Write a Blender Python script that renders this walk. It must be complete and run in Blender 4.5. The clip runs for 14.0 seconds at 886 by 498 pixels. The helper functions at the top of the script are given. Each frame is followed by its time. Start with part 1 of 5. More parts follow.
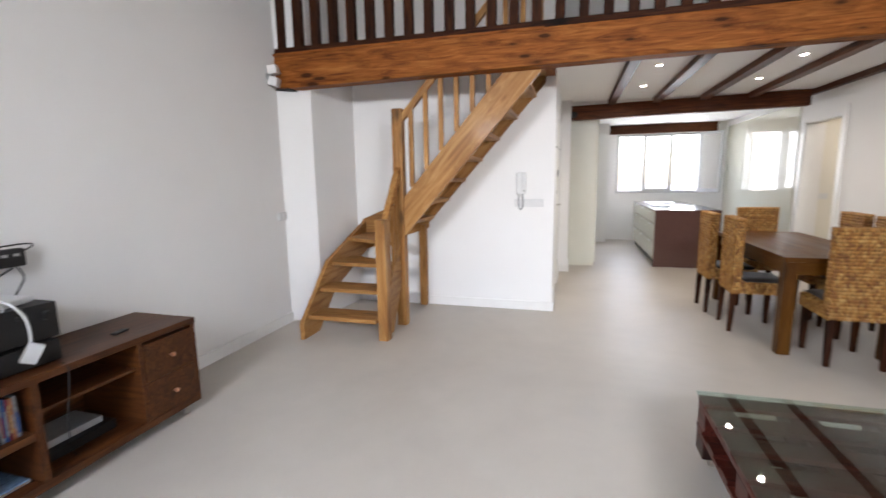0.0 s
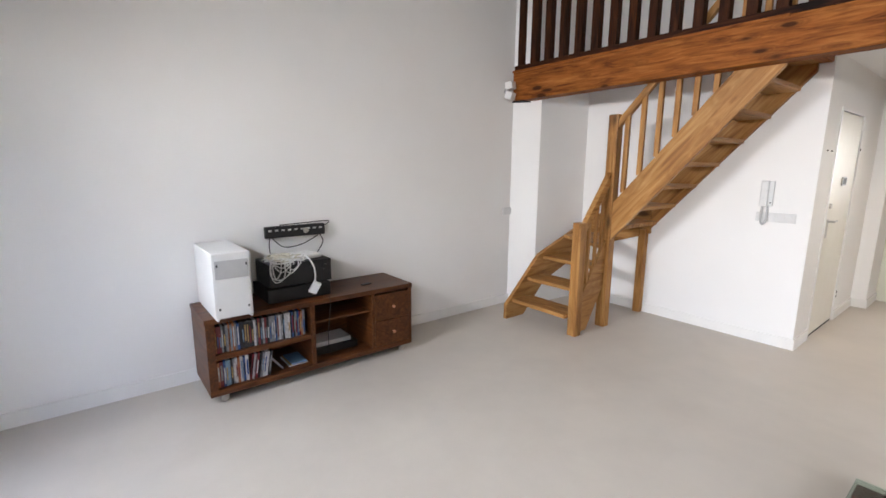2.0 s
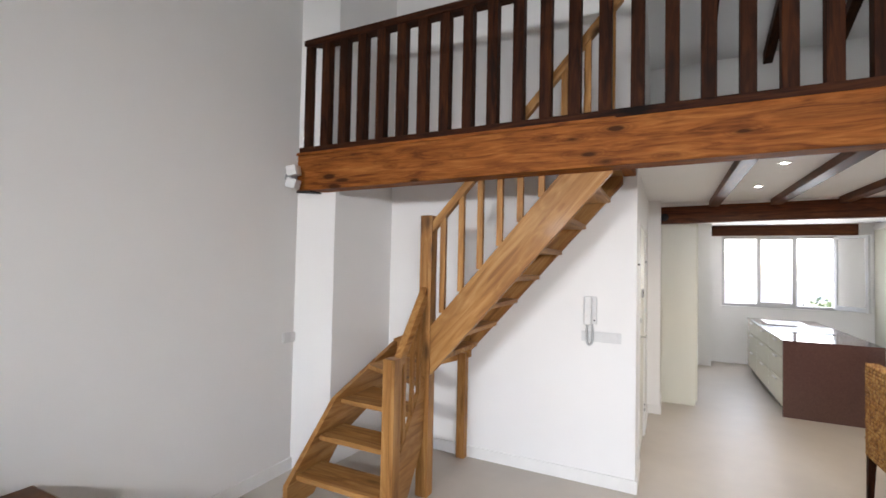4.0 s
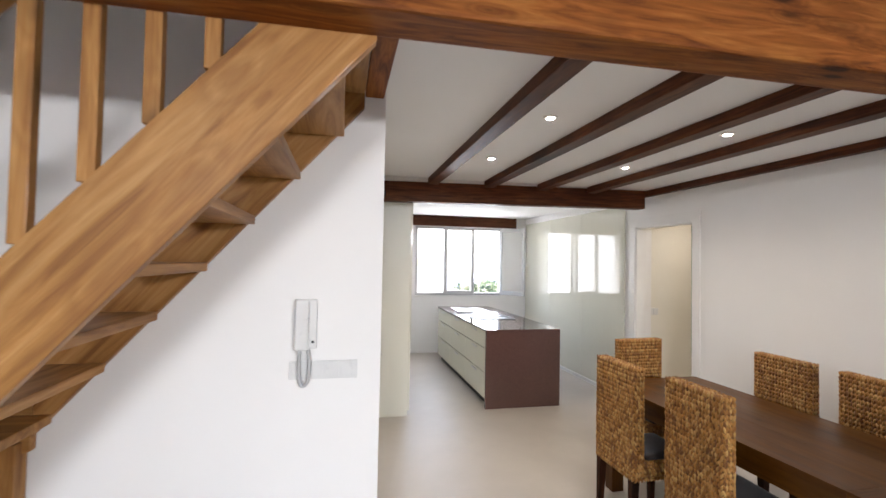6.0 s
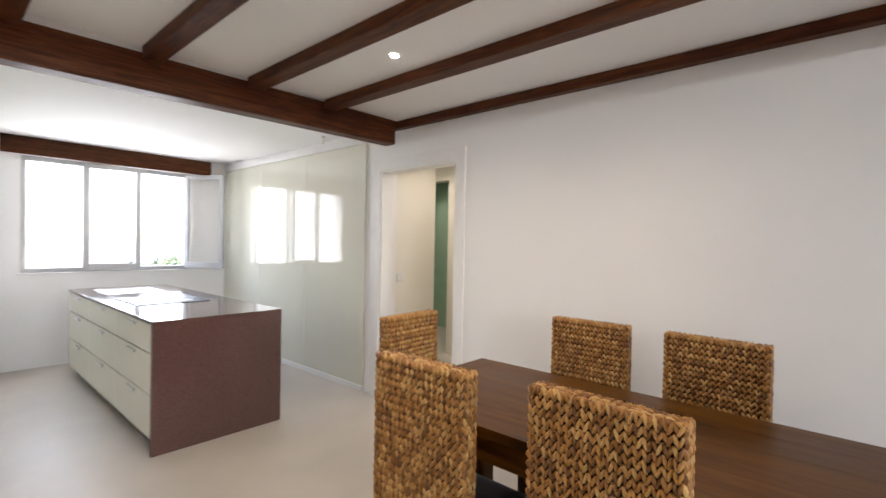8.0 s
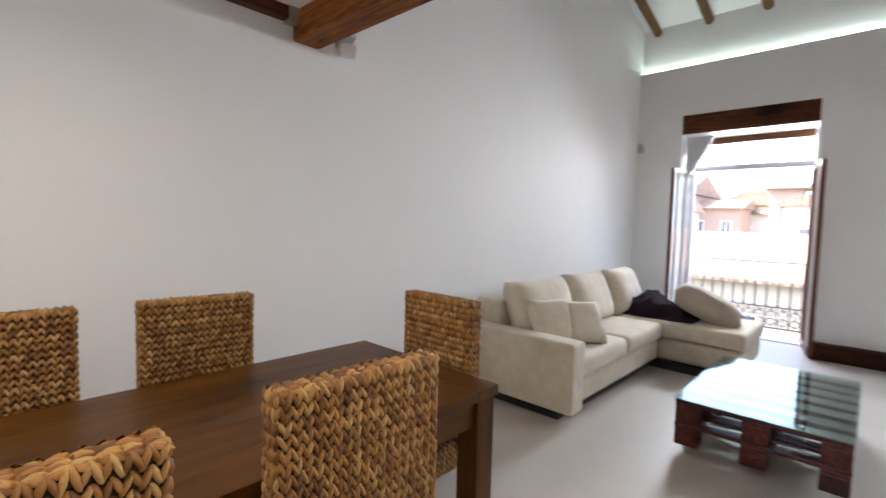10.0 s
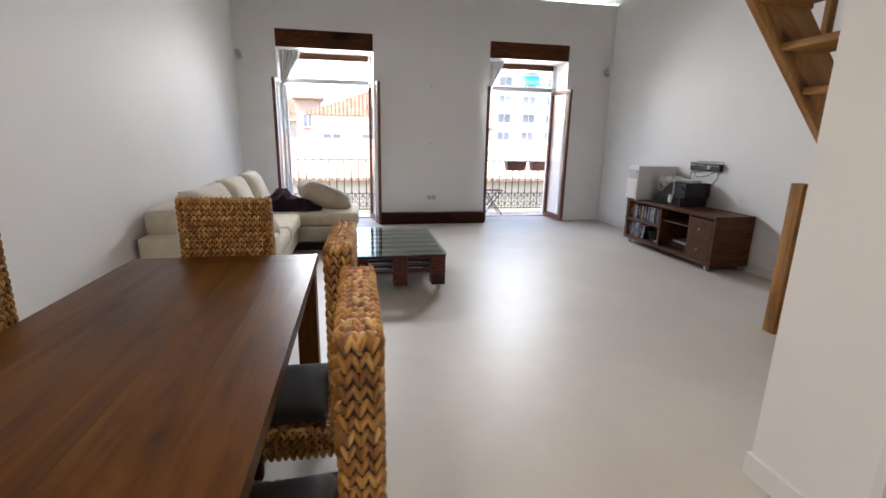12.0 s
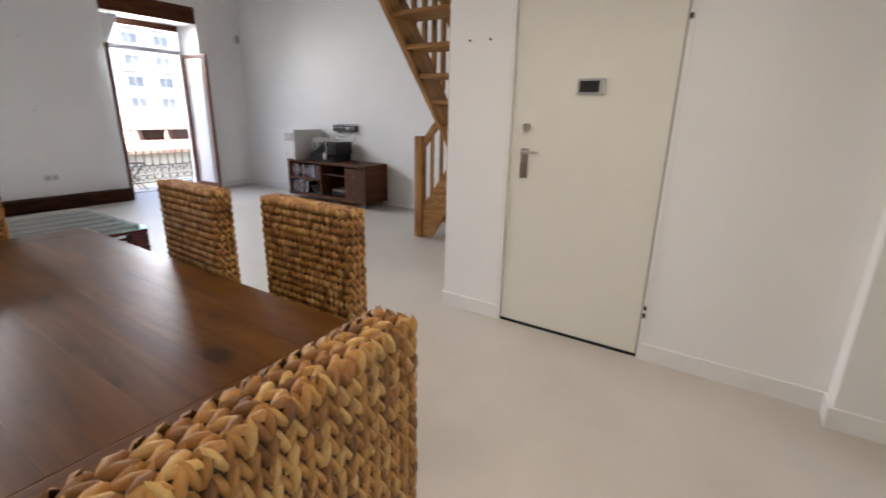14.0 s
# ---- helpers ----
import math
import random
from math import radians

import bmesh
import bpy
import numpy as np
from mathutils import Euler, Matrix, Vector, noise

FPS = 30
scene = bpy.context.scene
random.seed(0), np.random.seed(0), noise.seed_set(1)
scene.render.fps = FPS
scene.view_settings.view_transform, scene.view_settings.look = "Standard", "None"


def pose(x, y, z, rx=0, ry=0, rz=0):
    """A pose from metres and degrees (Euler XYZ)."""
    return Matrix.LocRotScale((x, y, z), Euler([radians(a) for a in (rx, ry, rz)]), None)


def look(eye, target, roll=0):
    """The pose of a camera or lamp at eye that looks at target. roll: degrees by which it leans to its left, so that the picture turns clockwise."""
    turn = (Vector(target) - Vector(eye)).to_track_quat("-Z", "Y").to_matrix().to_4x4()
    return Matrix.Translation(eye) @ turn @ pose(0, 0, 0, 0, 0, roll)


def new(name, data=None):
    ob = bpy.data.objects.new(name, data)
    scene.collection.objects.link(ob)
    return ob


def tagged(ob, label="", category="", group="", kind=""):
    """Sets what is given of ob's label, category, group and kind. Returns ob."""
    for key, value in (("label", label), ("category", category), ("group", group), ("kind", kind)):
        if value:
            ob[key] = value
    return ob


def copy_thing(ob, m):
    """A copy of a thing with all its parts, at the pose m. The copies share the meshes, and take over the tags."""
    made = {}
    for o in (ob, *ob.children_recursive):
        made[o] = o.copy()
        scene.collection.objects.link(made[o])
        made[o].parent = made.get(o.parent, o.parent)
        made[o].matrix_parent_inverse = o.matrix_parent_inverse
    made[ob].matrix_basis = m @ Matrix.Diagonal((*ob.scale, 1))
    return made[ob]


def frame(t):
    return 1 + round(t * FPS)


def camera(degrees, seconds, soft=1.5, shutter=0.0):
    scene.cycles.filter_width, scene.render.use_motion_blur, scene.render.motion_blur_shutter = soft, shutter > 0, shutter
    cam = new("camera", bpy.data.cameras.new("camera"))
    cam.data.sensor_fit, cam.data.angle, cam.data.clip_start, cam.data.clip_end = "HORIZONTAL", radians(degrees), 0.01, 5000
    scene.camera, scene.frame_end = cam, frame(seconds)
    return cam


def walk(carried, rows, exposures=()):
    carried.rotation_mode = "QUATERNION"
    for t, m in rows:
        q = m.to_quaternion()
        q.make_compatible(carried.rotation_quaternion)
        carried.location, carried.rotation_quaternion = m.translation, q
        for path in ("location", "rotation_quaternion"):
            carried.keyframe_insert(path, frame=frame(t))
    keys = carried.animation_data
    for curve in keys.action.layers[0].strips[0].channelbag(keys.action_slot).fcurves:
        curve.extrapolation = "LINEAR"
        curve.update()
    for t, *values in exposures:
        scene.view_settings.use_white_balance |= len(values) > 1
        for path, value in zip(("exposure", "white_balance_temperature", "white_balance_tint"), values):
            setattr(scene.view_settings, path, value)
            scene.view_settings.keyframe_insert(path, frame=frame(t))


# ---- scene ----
cam = camera(88.8, 14.0, soft=1.5, shutter=0.2)
PATH = [
    (0, (0.155, 0.284, 1.391), (-0.388, 2.184, 1.082), -0.9),
    (0.5, (0.473, 0.301, 1.386), (-0.746, 1.855, 1.069), -0.4),
    (1, (0.75, 0.26, 1.41), (-0.762, 1.521, 1.058), 0.2),
    (1.5, (0.998, 0.249, 1.453), (-0.564, 1.441, 1.082), 0.3),
    (2, (1.0, 0.346, 1.55), (-0.542, 1.567, 1.186), 0.4),
    (2.2, (0.937, 0.407, 1.591), (-0.584, 1.669, 1.28), 0.5),
    (4.3, (0.066, 1.537, 1.677), (-0.647, 3.403, 1.766), 1.0),
    (4.5, (-0.012, 1.686, 1.677), (-0.592, 3.597, 1.771), 0.8),
    (5, (-0.122, 2.055, 1.673), (-0.309, 4.044, 1.765), 1.1),
    (5.5, (-0.167, 2.486, 1.633), (0.012, 4.476, 1.718), 1.2),
    (6, (-0.198, 2.922, 1.611), (0.234, 4.874, 1.668), 1.1),
    (6.5, (-0.083, 3.362, 1.561), (0.591, 5.245, 1.598), 1.0),
    (7, (0.073, 3.778, 1.498), (0.972, 5.565, 1.493), 1.2),
    (7.2, (0.126, 3.944, 1.473), (1.13, 5.674, 1.462), 1.2),
    (9.3, (0.808, 5.054, 1.349), (2.781, 4.738, 1.271), 1.0),
    (9.5, (0.811, 5.175, 1.347), (2.689, 4.493, 1.253), 1.1),
    (10, (0.777, 5.468, 1.332), (2.148, 4.018, 1.212), 1.5),
    (10.5, (0.804, 5.697, 1.293), (1.621, 3.882, 1.102), 1.4),
    (11, (0.986, 5.966, 1.316), (1.362, 4.025, 1.012), 1.2),
    (11.5, (1.221, 6.172, 1.28), (1.189, 4.215, 0.871), 1.0),
    (12, (1.512, 6.312, 1.302), (1.146, 4.404, 0.827), 1.1),
    (12.5, (1.871, 6.359, 1.298), (1.188, 4.547, 0.799), 1.2),
    (13, (2.125, 6.42, 1.274), (1.163, 4.746, 0.751), 1.2),
    (13.5, (2.344, 6.469, 1.291), (1.128, 4.981, 0.736), 1.1),
    (14, (2.46, 6.593, 1.285), (0.854, 5.55, 0.709), 1.2),
]
EXPO = [(t, stops, kelvin, 15) for t, stops, kelvin in (
    (0.0, 3.76, 6600), (1.5, 3.67, 6700), (2.2, 3.83, 6800), (4.5, 3.69, 6700), (5.5, 3.79, 6750), (6.5, 3.68, 6600), (7.2, 3.73, 6700), (9.5, 4.20, 6550), (10.0, 3.74, 6500), (10.5, 3.43, 6400), (11.0, 3.41, 6500), (12.5, 3.53, 6850), (14.0, 3.57, 6700))]
SKY = 0.13
walk(cam, [(t, look(eye, target, roll)) for t, eye, target, roll in PATH], EXPO)

# ---------- world, sun, large lights ----------
world = bpy.data.worlds.new("world")
scene.world = world
world.use_nodes = True
wn = world.node_tree.nodes
sky = wn.new("ShaderNodeTexSky")
sky.sky_type = "NISHITA"
sky.sun_disc = False
sky.sun_elevation, sky.sun_rotation = radians(54), radians(76)
sky.air_density, sky.dust_density = 1.0, 2.5
wn["Background"].inputs["Strength"].default_value = SKY
world.node_tree.links.new(sky.outputs["Color"], wn["Background"].inputs["Color"])

sun_data = bpy.data.lights.new("sun", "SUN")
sun_data.energy, sun_data.angle, sun_data.color = 2.2, radians(0.6), (1.0, 0.95, 0.88)
sun = new("sun", sun_data)
sun.matrix_basis = look((32, 8, 45), (0, 0, 0))


def sky_panel(name, at, towards, w, h, watts, wide=90):
    """An added area lamp outside a pane, standing in for the sky's light."""
    ld = bpy.data.lights.new(name, "AREA")
    ld.shape, ld.size, ld.size_y, ld.energy, ld.color = "RECTANGLE", w, h, watts, (0.89, 0.955, 1.0)
    ld.spread = radians(wide)
    new(name, ld).matrix_basis = look(at, towards)


sky_panel("fanlight_sky", (1.905, -1.245, 2.285), (0.5, 4.0, 0.4), 1.20, 0.27, 5.5, 114)
sky_panel("fanlight_sky", (-1.135, -1.245, 2.285), (0.2, 4.0, 0.4), 1.14, 0.27, 5.5, 114)
sky_panel("kitchen_window_sky", (1.875, 11.085, 1.63), (1.875, 5.0, 2.0), 1.58, 1.20, 3.2, 150)


# ---------- materials ----------
def nodes_of(name):
    m = bpy.data.materials.new(name)
    m.use_nodes = True
    nt = m.node_tree
    return m, nt, nt.nodes["Principled BSDF"], nt.links


def coords(nt, scale):
    tc, mp = nt.nodes.new("ShaderNodeTexCoord"), nt.nodes.new("ShaderNodeMapping")
    mp.inputs["Scale"].default_value = scale
    nt.links.new(tc.outputs["Object"], mp.inputs["Vector"])
    return mp.outputs["Vector"]


def noise_of(nt, vec, scale, detail=4.0, rough=0.55, distort=0.0):
    n = nt.nodes.new("ShaderNodeTexNoise")
    n.inputs["Scale"].default_value, n.inputs["Detail"].default_value = scale, detail
    n.inputs["Roughness"].default_value, n.inputs["Distortion"].default_value = rough, distort
    nt.links.new(vec, n.inputs["Vector"])
    return n.outputs["Fac"]


def ramp(nt, fac, stops):
    r = nt.nodes.new("ShaderNodeValToRGB")
    e = r.color_ramp.elements
    while len(e) < len(stops):
        e.new(0.5)
    for k, (p, c) in enumerate(stops):
        e[k].position = p
        e[k].color = (*c, 1) if len(c) == 3 else (c[0], c[0], c[0], 1)
    nt.links.new(fac, r.inputs["Fac"])
    return r.outputs["Color"]


def mixed(nt, fac, a, b, mode="MIX"):
    x = nt.nodes.new("ShaderNodeMix")
    x.data_type, x.blend_type = "RGBA", mode
    for sock, v in ((x.inputs[0], fac), (x.inputs[6], a), (x.inputs[7], b)):
        if isinstance(v, (int, float)):
            sock.default_value = v
        elif isinstance(v, tuple):
            sock.default_value = (*v, 1)
        else:
            nt.links.new(v, sock)
    return x.outputs[2]


def bumped(nt, bsdf, height, strength, dist=0.01):
    b = nt.nodes.new("ShaderNodeBump")
    b.inputs["Strength"].default_value, b.inputs["Distance"].default_value = strength, dist
    nt.links.new(height, b.inputs["Height"])
    nt.links.new(b.outputs["Normal"], bsdf.inputs["Normal"])


def shade(c, f):
    return tuple(min(1.0, v * f) for v in c)


def plain(name, color, rough=0.5, metal=0.0, spread=0.1, scale=12.0, bump=0.05, coat=0.0):
    m, nt, b, ln = nodes_of(name)
    v = coords(nt, (1, 1, 1))
    f = noise_of(nt, v, scale, 5)
    ln.new(ramp(nt, f, [(0.3, shade(color, 1 - spread)), (0.7, shade(color, 1 + spread))]), b.inputs["Base Color"])
    ln.new(ramp(nt, noise_of(nt, v, scale * 3, 4), [(0.3, (rough * 0.88,)), (0.7, (min(1, rough * 1.12),))]), b.inputs["Roughness"])
    b.inputs["Metallic"].default_value = metal
    b.inputs["Coat Weight"].default_value = coat
    if bump:
        bumped(nt, b, noise_of(nt, v, scale * 8, 6), bump, 0.004)
    return m


def paint(name, color, rough=0.65):
    """Rolled emulsion on plaster: slow waviness, fine stipple, faint scuffs."""
    m, nt, b, ln = nodes_of(name)
    v = coords(nt, (1, 1, 1))
    slow, fine = noise_of(nt, v, 0.9, 3), noise_of(nt, v, 160, 3)
    base = ramp(nt, slow, [(0.25, shade(color, 0.955)), (0.75, shade(color, 1.02))])
    scuff = ramp(nt, noise_of(nt, v, 7, 8, 0.7), [(0.66, (0.0,)), (0.82, (0.10,))])
    ln.new(mixed(nt, scuff, base, shade(color, 0.8)), b.inputs["Base Color"])
    b.inputs["Roughness"].default_value = rough
    h = nt.nodes.new("ShaderNodeMath")
    h.operation = "MULTIPLY_ADD"
    h.inputs[1].default_value = 0.25
    ln.new(fine, h.inputs[0])
    ln.new(noise_of(nt, v, 5, 4), h.inputs[2])
    bumped(nt, b, h.outputs[0], 0.12, 0.006)
    return m


WOODS = {}


def wood(kind, axis):
    """Stained softwood with the grain along one axis: growth rings, streaks and knots."""
    if (kind, axis) in WOODS:
        return WOODS[kind, axis]
    dark, mid, light, rough, knots, coat = WOOD_KINDS[kind]
    m, nt, b, ln = nodes_of(kind + "_wood_" + axis)
    along = {"x": (0.09, 1, 1), "y": (1, 0.09, 1), "z": (1, 1, 0.09)}[axis]
    info = nt.nodes.new("ShaderNodeObjectInfo")
    tc, mp = nt.nodes.new("ShaderNodeTexCoord"), nt.nodes.new("ShaderNodeMapping")
    shift = nt.nodes.new("ShaderNodeVectorMath")
    shift.operation = "MULTIPLY_ADD"
    shift.inputs[1].default_value = (7, 5, 9)
    ln.new(info.outputs["Random"], shift.inputs[0])
    ln.new(tc.outputs["Object"], shift.inputs[2])
    mp.inputs["Scale"].default_value = along
    ln.new(shift.outputs[0], mp.inputs["Vector"])
    v = mp.outputs["Vector"]
    rings = noise_of(nt, v, 13 if kind in ("pine", "table") else 24, 5, 0.6, 1.6)
    streak = noise_of(nt, v, 90, 3, 0.6, 0.4)
    patch = noise_of(nt, v, 5, 3, 0.5, 0.8)
    col = ramp(nt, rings, [(0.30, dark), (0.5, mid), (0.72, light)])
    col = mixed(nt, ramp(nt, streak, [(0.35, (0.0,)), (0.75, (0.12 if kind == "table" else 0.22 if kind == "pine" else 0.35,))]), col, shade(dark, 0.8))
    col = mixed(nt, 0.6, col, ramp(nt, patch, [(0.3, (0.62,)), (0.7, (1.0,))]), "MULTIPLY")
    if knots:
        vo = nt.nodes.new("ShaderNodeTexVoronoi")
        vo.inputs["Scale"].default_value = knots
        if kind == "table":
            vo.voronoi_dimensions = "2D"
        km = nt.nodes.new("ShaderNodeMapping")
        km.inputs["Scale"].default_value = (1.0, 0.42, 0.001) if kind == "table" else tuple((0.3 if kind == "beam" else 0.42) if a < 1 else 1.0 for a in along)
        ln.new(shift.outputs[0], km.inputs["Vector"])
        ln.new(km.outputs["Vector"], vo.inputs["Vector"])
        warp = nt.nodes.new("ShaderNodeMath")
        warp.operation = "MULTIPLY_ADD"
        warp.inputs[1].default_value = 0.16
        ln.new(noise_of(nt, v, 30, 3), warp.inputs[0])
        size = nt.nodes.new("ShaderNodeMath")
        size.operation = "MULTIPLY_ADD"
        size.inputs[1].default_value = 0.9 if kind in ("beam", "table") else 0.4
        ln.new(noise_of(nt, shift.outputs[0], 2.6, 2), size.inputs[0])
        ln.new(vo.outputs["Distance"], size.inputs[2])
        less = nt.nodes.new("ShaderNodeMath")
        less.operation = "SUBTRACT"
        less.inputs[1].default_value = {"beam": 0.40, "table": 0.27}.get(kind, 0.15)
        ln.new(size.outputs[0], less.inputs[0])
        ln.new(less.outputs[0], warp.inputs[2])
        halo = ramp(nt, warp.outputs[0], [(0.30, (0.0,)), (0.36, (0.55,)), (0.42, (0.1,)), (0.47, (0.4,)), (0.55, (0.0,))])
        col = mixed(nt, halo, col, dark)
        col = mixed(nt, ramp(nt, warp.outputs[0], [(0.20, (0.92,)), (0.35, (0.0,))]), col, shade(dark, 0.3))
    ln.new(col, b.inputs["Base Color"])
    ln.new(ramp(nt, patch, [(0.3, (rough - 0.05,)), (0.7, (rough + 0.05,))]), b.inputs["Roughness"])
    b.inputs["Specular IOR Level"].default_value = 0.14 if kind in ("dark", "joist", "beam") else 0.18 if kind == "table" else 0.24
    b.inputs["Coat Weight"].default_value = coat
    b.inputs["Coat Roughness"].default_value = 0.14
    bumped(nt, b, streak, 0.03 if kind == "table" else 0.12, 0.003)
    WOODS[kind, axis] = m
    return m


WOOD_KINDS = {  # dark, mid, light, roughness, knots per metre, lacquer
    "pine": ((0.22, 0.090, 0.024), (0.42, 0.20, 0.060), (0.56, 0.31, 0.115), 0.48, 5.0, 0.06),
    "beam": ((0.11, 0.028, 0.006), (0.30, 0.092, 0.017), (0.43, 0.165, 0.036), 0.62, 13.0, 0.0),
    "dark": ((0.012, 0.0034, 0.0012), (0.042, 0.0110, 0.0030), (0.085, 0.025, 0.0065), 0.6, 3.0, 0.0),
    "joist": ((0.042, 0.012, 0.005), (0.112, 0.034, 0.012), (0.185, 0.064, 0.021), 0.5, 1.6, 0.05),
    "table": ((0.050, 0.0150, 0.0016), (0.096, 0.0340, 0.0034), (0.135, 0.054, 0.0060), 0.36, 5.5, 0.0),
    "cabinet": ((0.036, 0.011, 0.0035), (0.092, 0.029, 0.008), (0.15, 0.053, 0.014), 0.42, 0.0, 0.1),
    "pallet": ((0.035, 0.007, 0.005), (0.095, 0.018, 0.012), (0.16, 0.037, 0.022), 0.42, 2.0, 0.15),
    "rafter": ((0.08, 0.034, 0.011), (0.17, 0.078, 0.026), (0.26, 0.125, 0.045), 0.65, 2.0, 0.0),
    "frame": ((0.09, 0.030, 0.019), (0.155, 0.055, 0.034), (0.21, 0.085, 0.050), 0.45, 0.0, 0.1),
}


def microcement(name):
    m, nt, b, ln = nodes_of(name)
    v = coords(nt, (1, 1, 1))
    big, mid, fine = noise_of(nt, v, 0.7, 4, 0.6, 0.3), noise_of(nt, v, 3.0, 8, 0.6, 0.2), noise_of(nt, v, 60, 5)
    col = ramp(nt, big, [(0.3, (0.495, 0.45, 0.40)), (0.7, (0.585, 0.535, 0.475))])
    col = mixed(nt, 0.35, col, ramp(nt, mid, [(0.3, (0.78,)), (0.7, (1.0,))]), "MULTIPLY")
    col = mixed(nt, ramp(nt, fine, [(0.6, (0.0,)), (0.8, (0.10,))]), col, (0.42, 0.38, 0.33))
    ln.new(col, b.inputs["Base Color"])
    ln.new(ramp(nt, mid, [(0.25, (0.41,)), (0.75, (0.52,))]), b.inputs["Roughness"])
    b.inputs["Specular IOR Level"].default_value = 0.45
    bumped(nt, b, mid, 0.02, 0.006)
    return m


def glass(name, tint=(1, 1, 1), rough=0.0, share=None):
    """A clear pane: lets light straight through, with a surface reflection."""
    m, nt, b, ln = nodes_of(name)
    nt.nodes.remove(b)
    tr, gl, mx = (nt.nodes.new(k) for k in ("ShaderNodeBsdfTransparent", "ShaderNodeBsdfGlossy", "ShaderNodeMixShader"))
    tr.inputs["Color"].default_value = (*tint, 1)
    gl.inputs["Roughness"].default_value = rough
    if share is None:
        lw, pw, ma = nt.nodes.new("ShaderNodeLayerWeight"), nt.nodes.new("ShaderNodeMath"), nt.nodes.new("ShaderNodeMath")
        lw.inputs["Blend"].default_value = 0.5
        pw.operation, ma.operation = "POWER", "MULTIPLY_ADD"
        pw.inputs[1].default_value, ma.inputs[1].default_value, ma.inputs[2].default_value = 4.5, 0.9, 0.05
        ln.new(lw.outputs["Facing"], pw.inputs[0])
        ln.new(pw.outputs[0], ma.inputs[0])
        ln.new(ma.outputs[0], mx.inputs[0])
    else:
        mx.inputs[0].default_value = share
    ln.new(tr.outputs[0], mx.inputs[1])
    ln.new(gl.outputs[0], mx.inputs[2])
    ln.new(mx.outputs[0], nt.nodes["Material Output"].inputs["Surface"])
    return m


def glow(name, color, strength):
    m, nt, b, ln = nodes_of(name)
    b.inputs["Base Color"].default_value = (*color, 1)
    b.inputs["Emission Color"].default_value = (*color, 1)
    b.inputs["Emission Strength"].default_value = strength
    return m


def fabric(name, color, weave=380.0, spread=0.12):
    m, nt, b, ln = nodes_of(name)
    v = coords(nt, (1, 1, 1))
    w1 = nt.nodes.new("ShaderNodeTexWave")
    w1.inputs["Scale"].default_value, w1.inputs["Distortion"].default_value = weave / 6, 1.5
    ln.new(v, w1.inputs["Vector"])
    n = noise_of(nt, v, 9, 6, 0.65)
    col = ramp(nt, n, [(0.3, shade(color, 1 - spread)), (0.7, shade(color, 1 + spread))])
    col = mixed(nt, 0.25, col, ramp(nt, noise_of(nt, v, weave, 2), [(0.3, (0.6,)), (0.7, (1.0,))]), "MULTIPLY")
    ln.new(col, b.inputs["Base Color"])
    b.inputs["Roughness"].default_value = 0.92
    b.inputs["Sheen Weight"].default_value = 0.25
    bumped(nt, b, noise_of(nt, v, weave * 0.6, 4), 0.35, 0.003)
    return m


def seagrass(name):
    """Twisted dried grass: each strand its own tone, with fibres along it."""
    m, nt, b, ln = nodes_of(name)
    g = nt.nodes.new("ShaderNodeNewGeometry")
    v = coords(nt, (1, 1, 1))
    col = ramp(nt, g.outputs["Random Per Island"], [(0.0, (0.17, 0.062, 0.010)), (0.3, (0.33, 0.135, 0.022)), (0.7, (0.47, 0.22, 0.046)), (1.0, (0.62, 0.38, 0.125))])
    col = mixed(nt, 0.5, col, ramp(nt, noise_of(nt, v, 240, 4, 0.7), [(0.3, (0.42,)), (0.7, (1.0,))]), "MULTIPLY")
    col = mixed(nt, ramp(nt, noise_of(nt, v, 9, 3), [(0.4, (0.0,)), (0.75, (0.4,))]), col, (0.15, 0.06, 0.016))
    ln.new(col, b.inputs["Base Color"])
    b.inputs["Roughness"].default_value = 0.55
    bumped(nt, b, noise_of(nt, v, 420, 3), 0.3, 0.002)
    return m


WHITE = paint("white_wall_paint", (0.835, 0.825, 0.81))
CEIL = paint("white_ceiling_paint", (0.90, 0.895, 0.88), 0.8)
TRIMW = plain("white_trim_paint", (0.80, 0.79, 0.77), 0.35, spread=0.03, scale=5, bump=0.03)
DOORW = plain("ivory_door_lacquer", (0.76, 0.73, 0.65), 0.4, spread=0.02, scale=3, bump=0.0)
CREAM = plain("cream_gloss_lacquer", (0.70, 0.69, 0.59), 0.045, spread=0.02, scale=2, bump=0.0, coat=0.0)
SATIN = plain("cream_satin_lacquer", (0.70, 0.69, 0.60), 0.35, spread=0.02, scale=2, bump=0.0)
BROWNQ = plain("brown_quartz", (0.105, 0.055, 0.047), 0.09, spread=0.25, scale=160, bump=0.0)
FLOORM = microcement("grey_beige_microcement")
PVC = plain("white_window_profile", (0.78, 0.78, 0.77), 0.3, spread=0.03, bump=0.0)
# White kitchen window frames, greyed to paint in their shade against the sky.
SASH = plain("backlit_white_window_profile", (0.46, 0.46, 0.46), 0.35, spread=0.04, bump=0.0)
# Transom profile with its backlit shade put into a grey base colour.
PVC_BACKLIT = plain("backlit_transom_profile", (0.30, 0.30, 0.31), 0.4, spread=0.05, bump=0.0)
PLASTIC = plain("white_plastic", (0.68, 0.68, 0.67), 0.35, spread=0.03, bump=0.02)
PLATE = plain("off_white_plastic", (0.67, 0.67, 0.66), 0.3, spread=0.03, bump=0.02)
GREYP = plain("grey_plastic", (0.42, 0.42, 0.42), 0.4, spread=0.06, bump=0.02)
BLACKP = plain("black_plastic", (0.008, 0.008, 0.009), 0.5, spread=0.2, bump=0.02)
BLACKM = plain("matt_black", (0.01, 0.01, 0.011), 0.7, spread=0.2, bump=0.05)
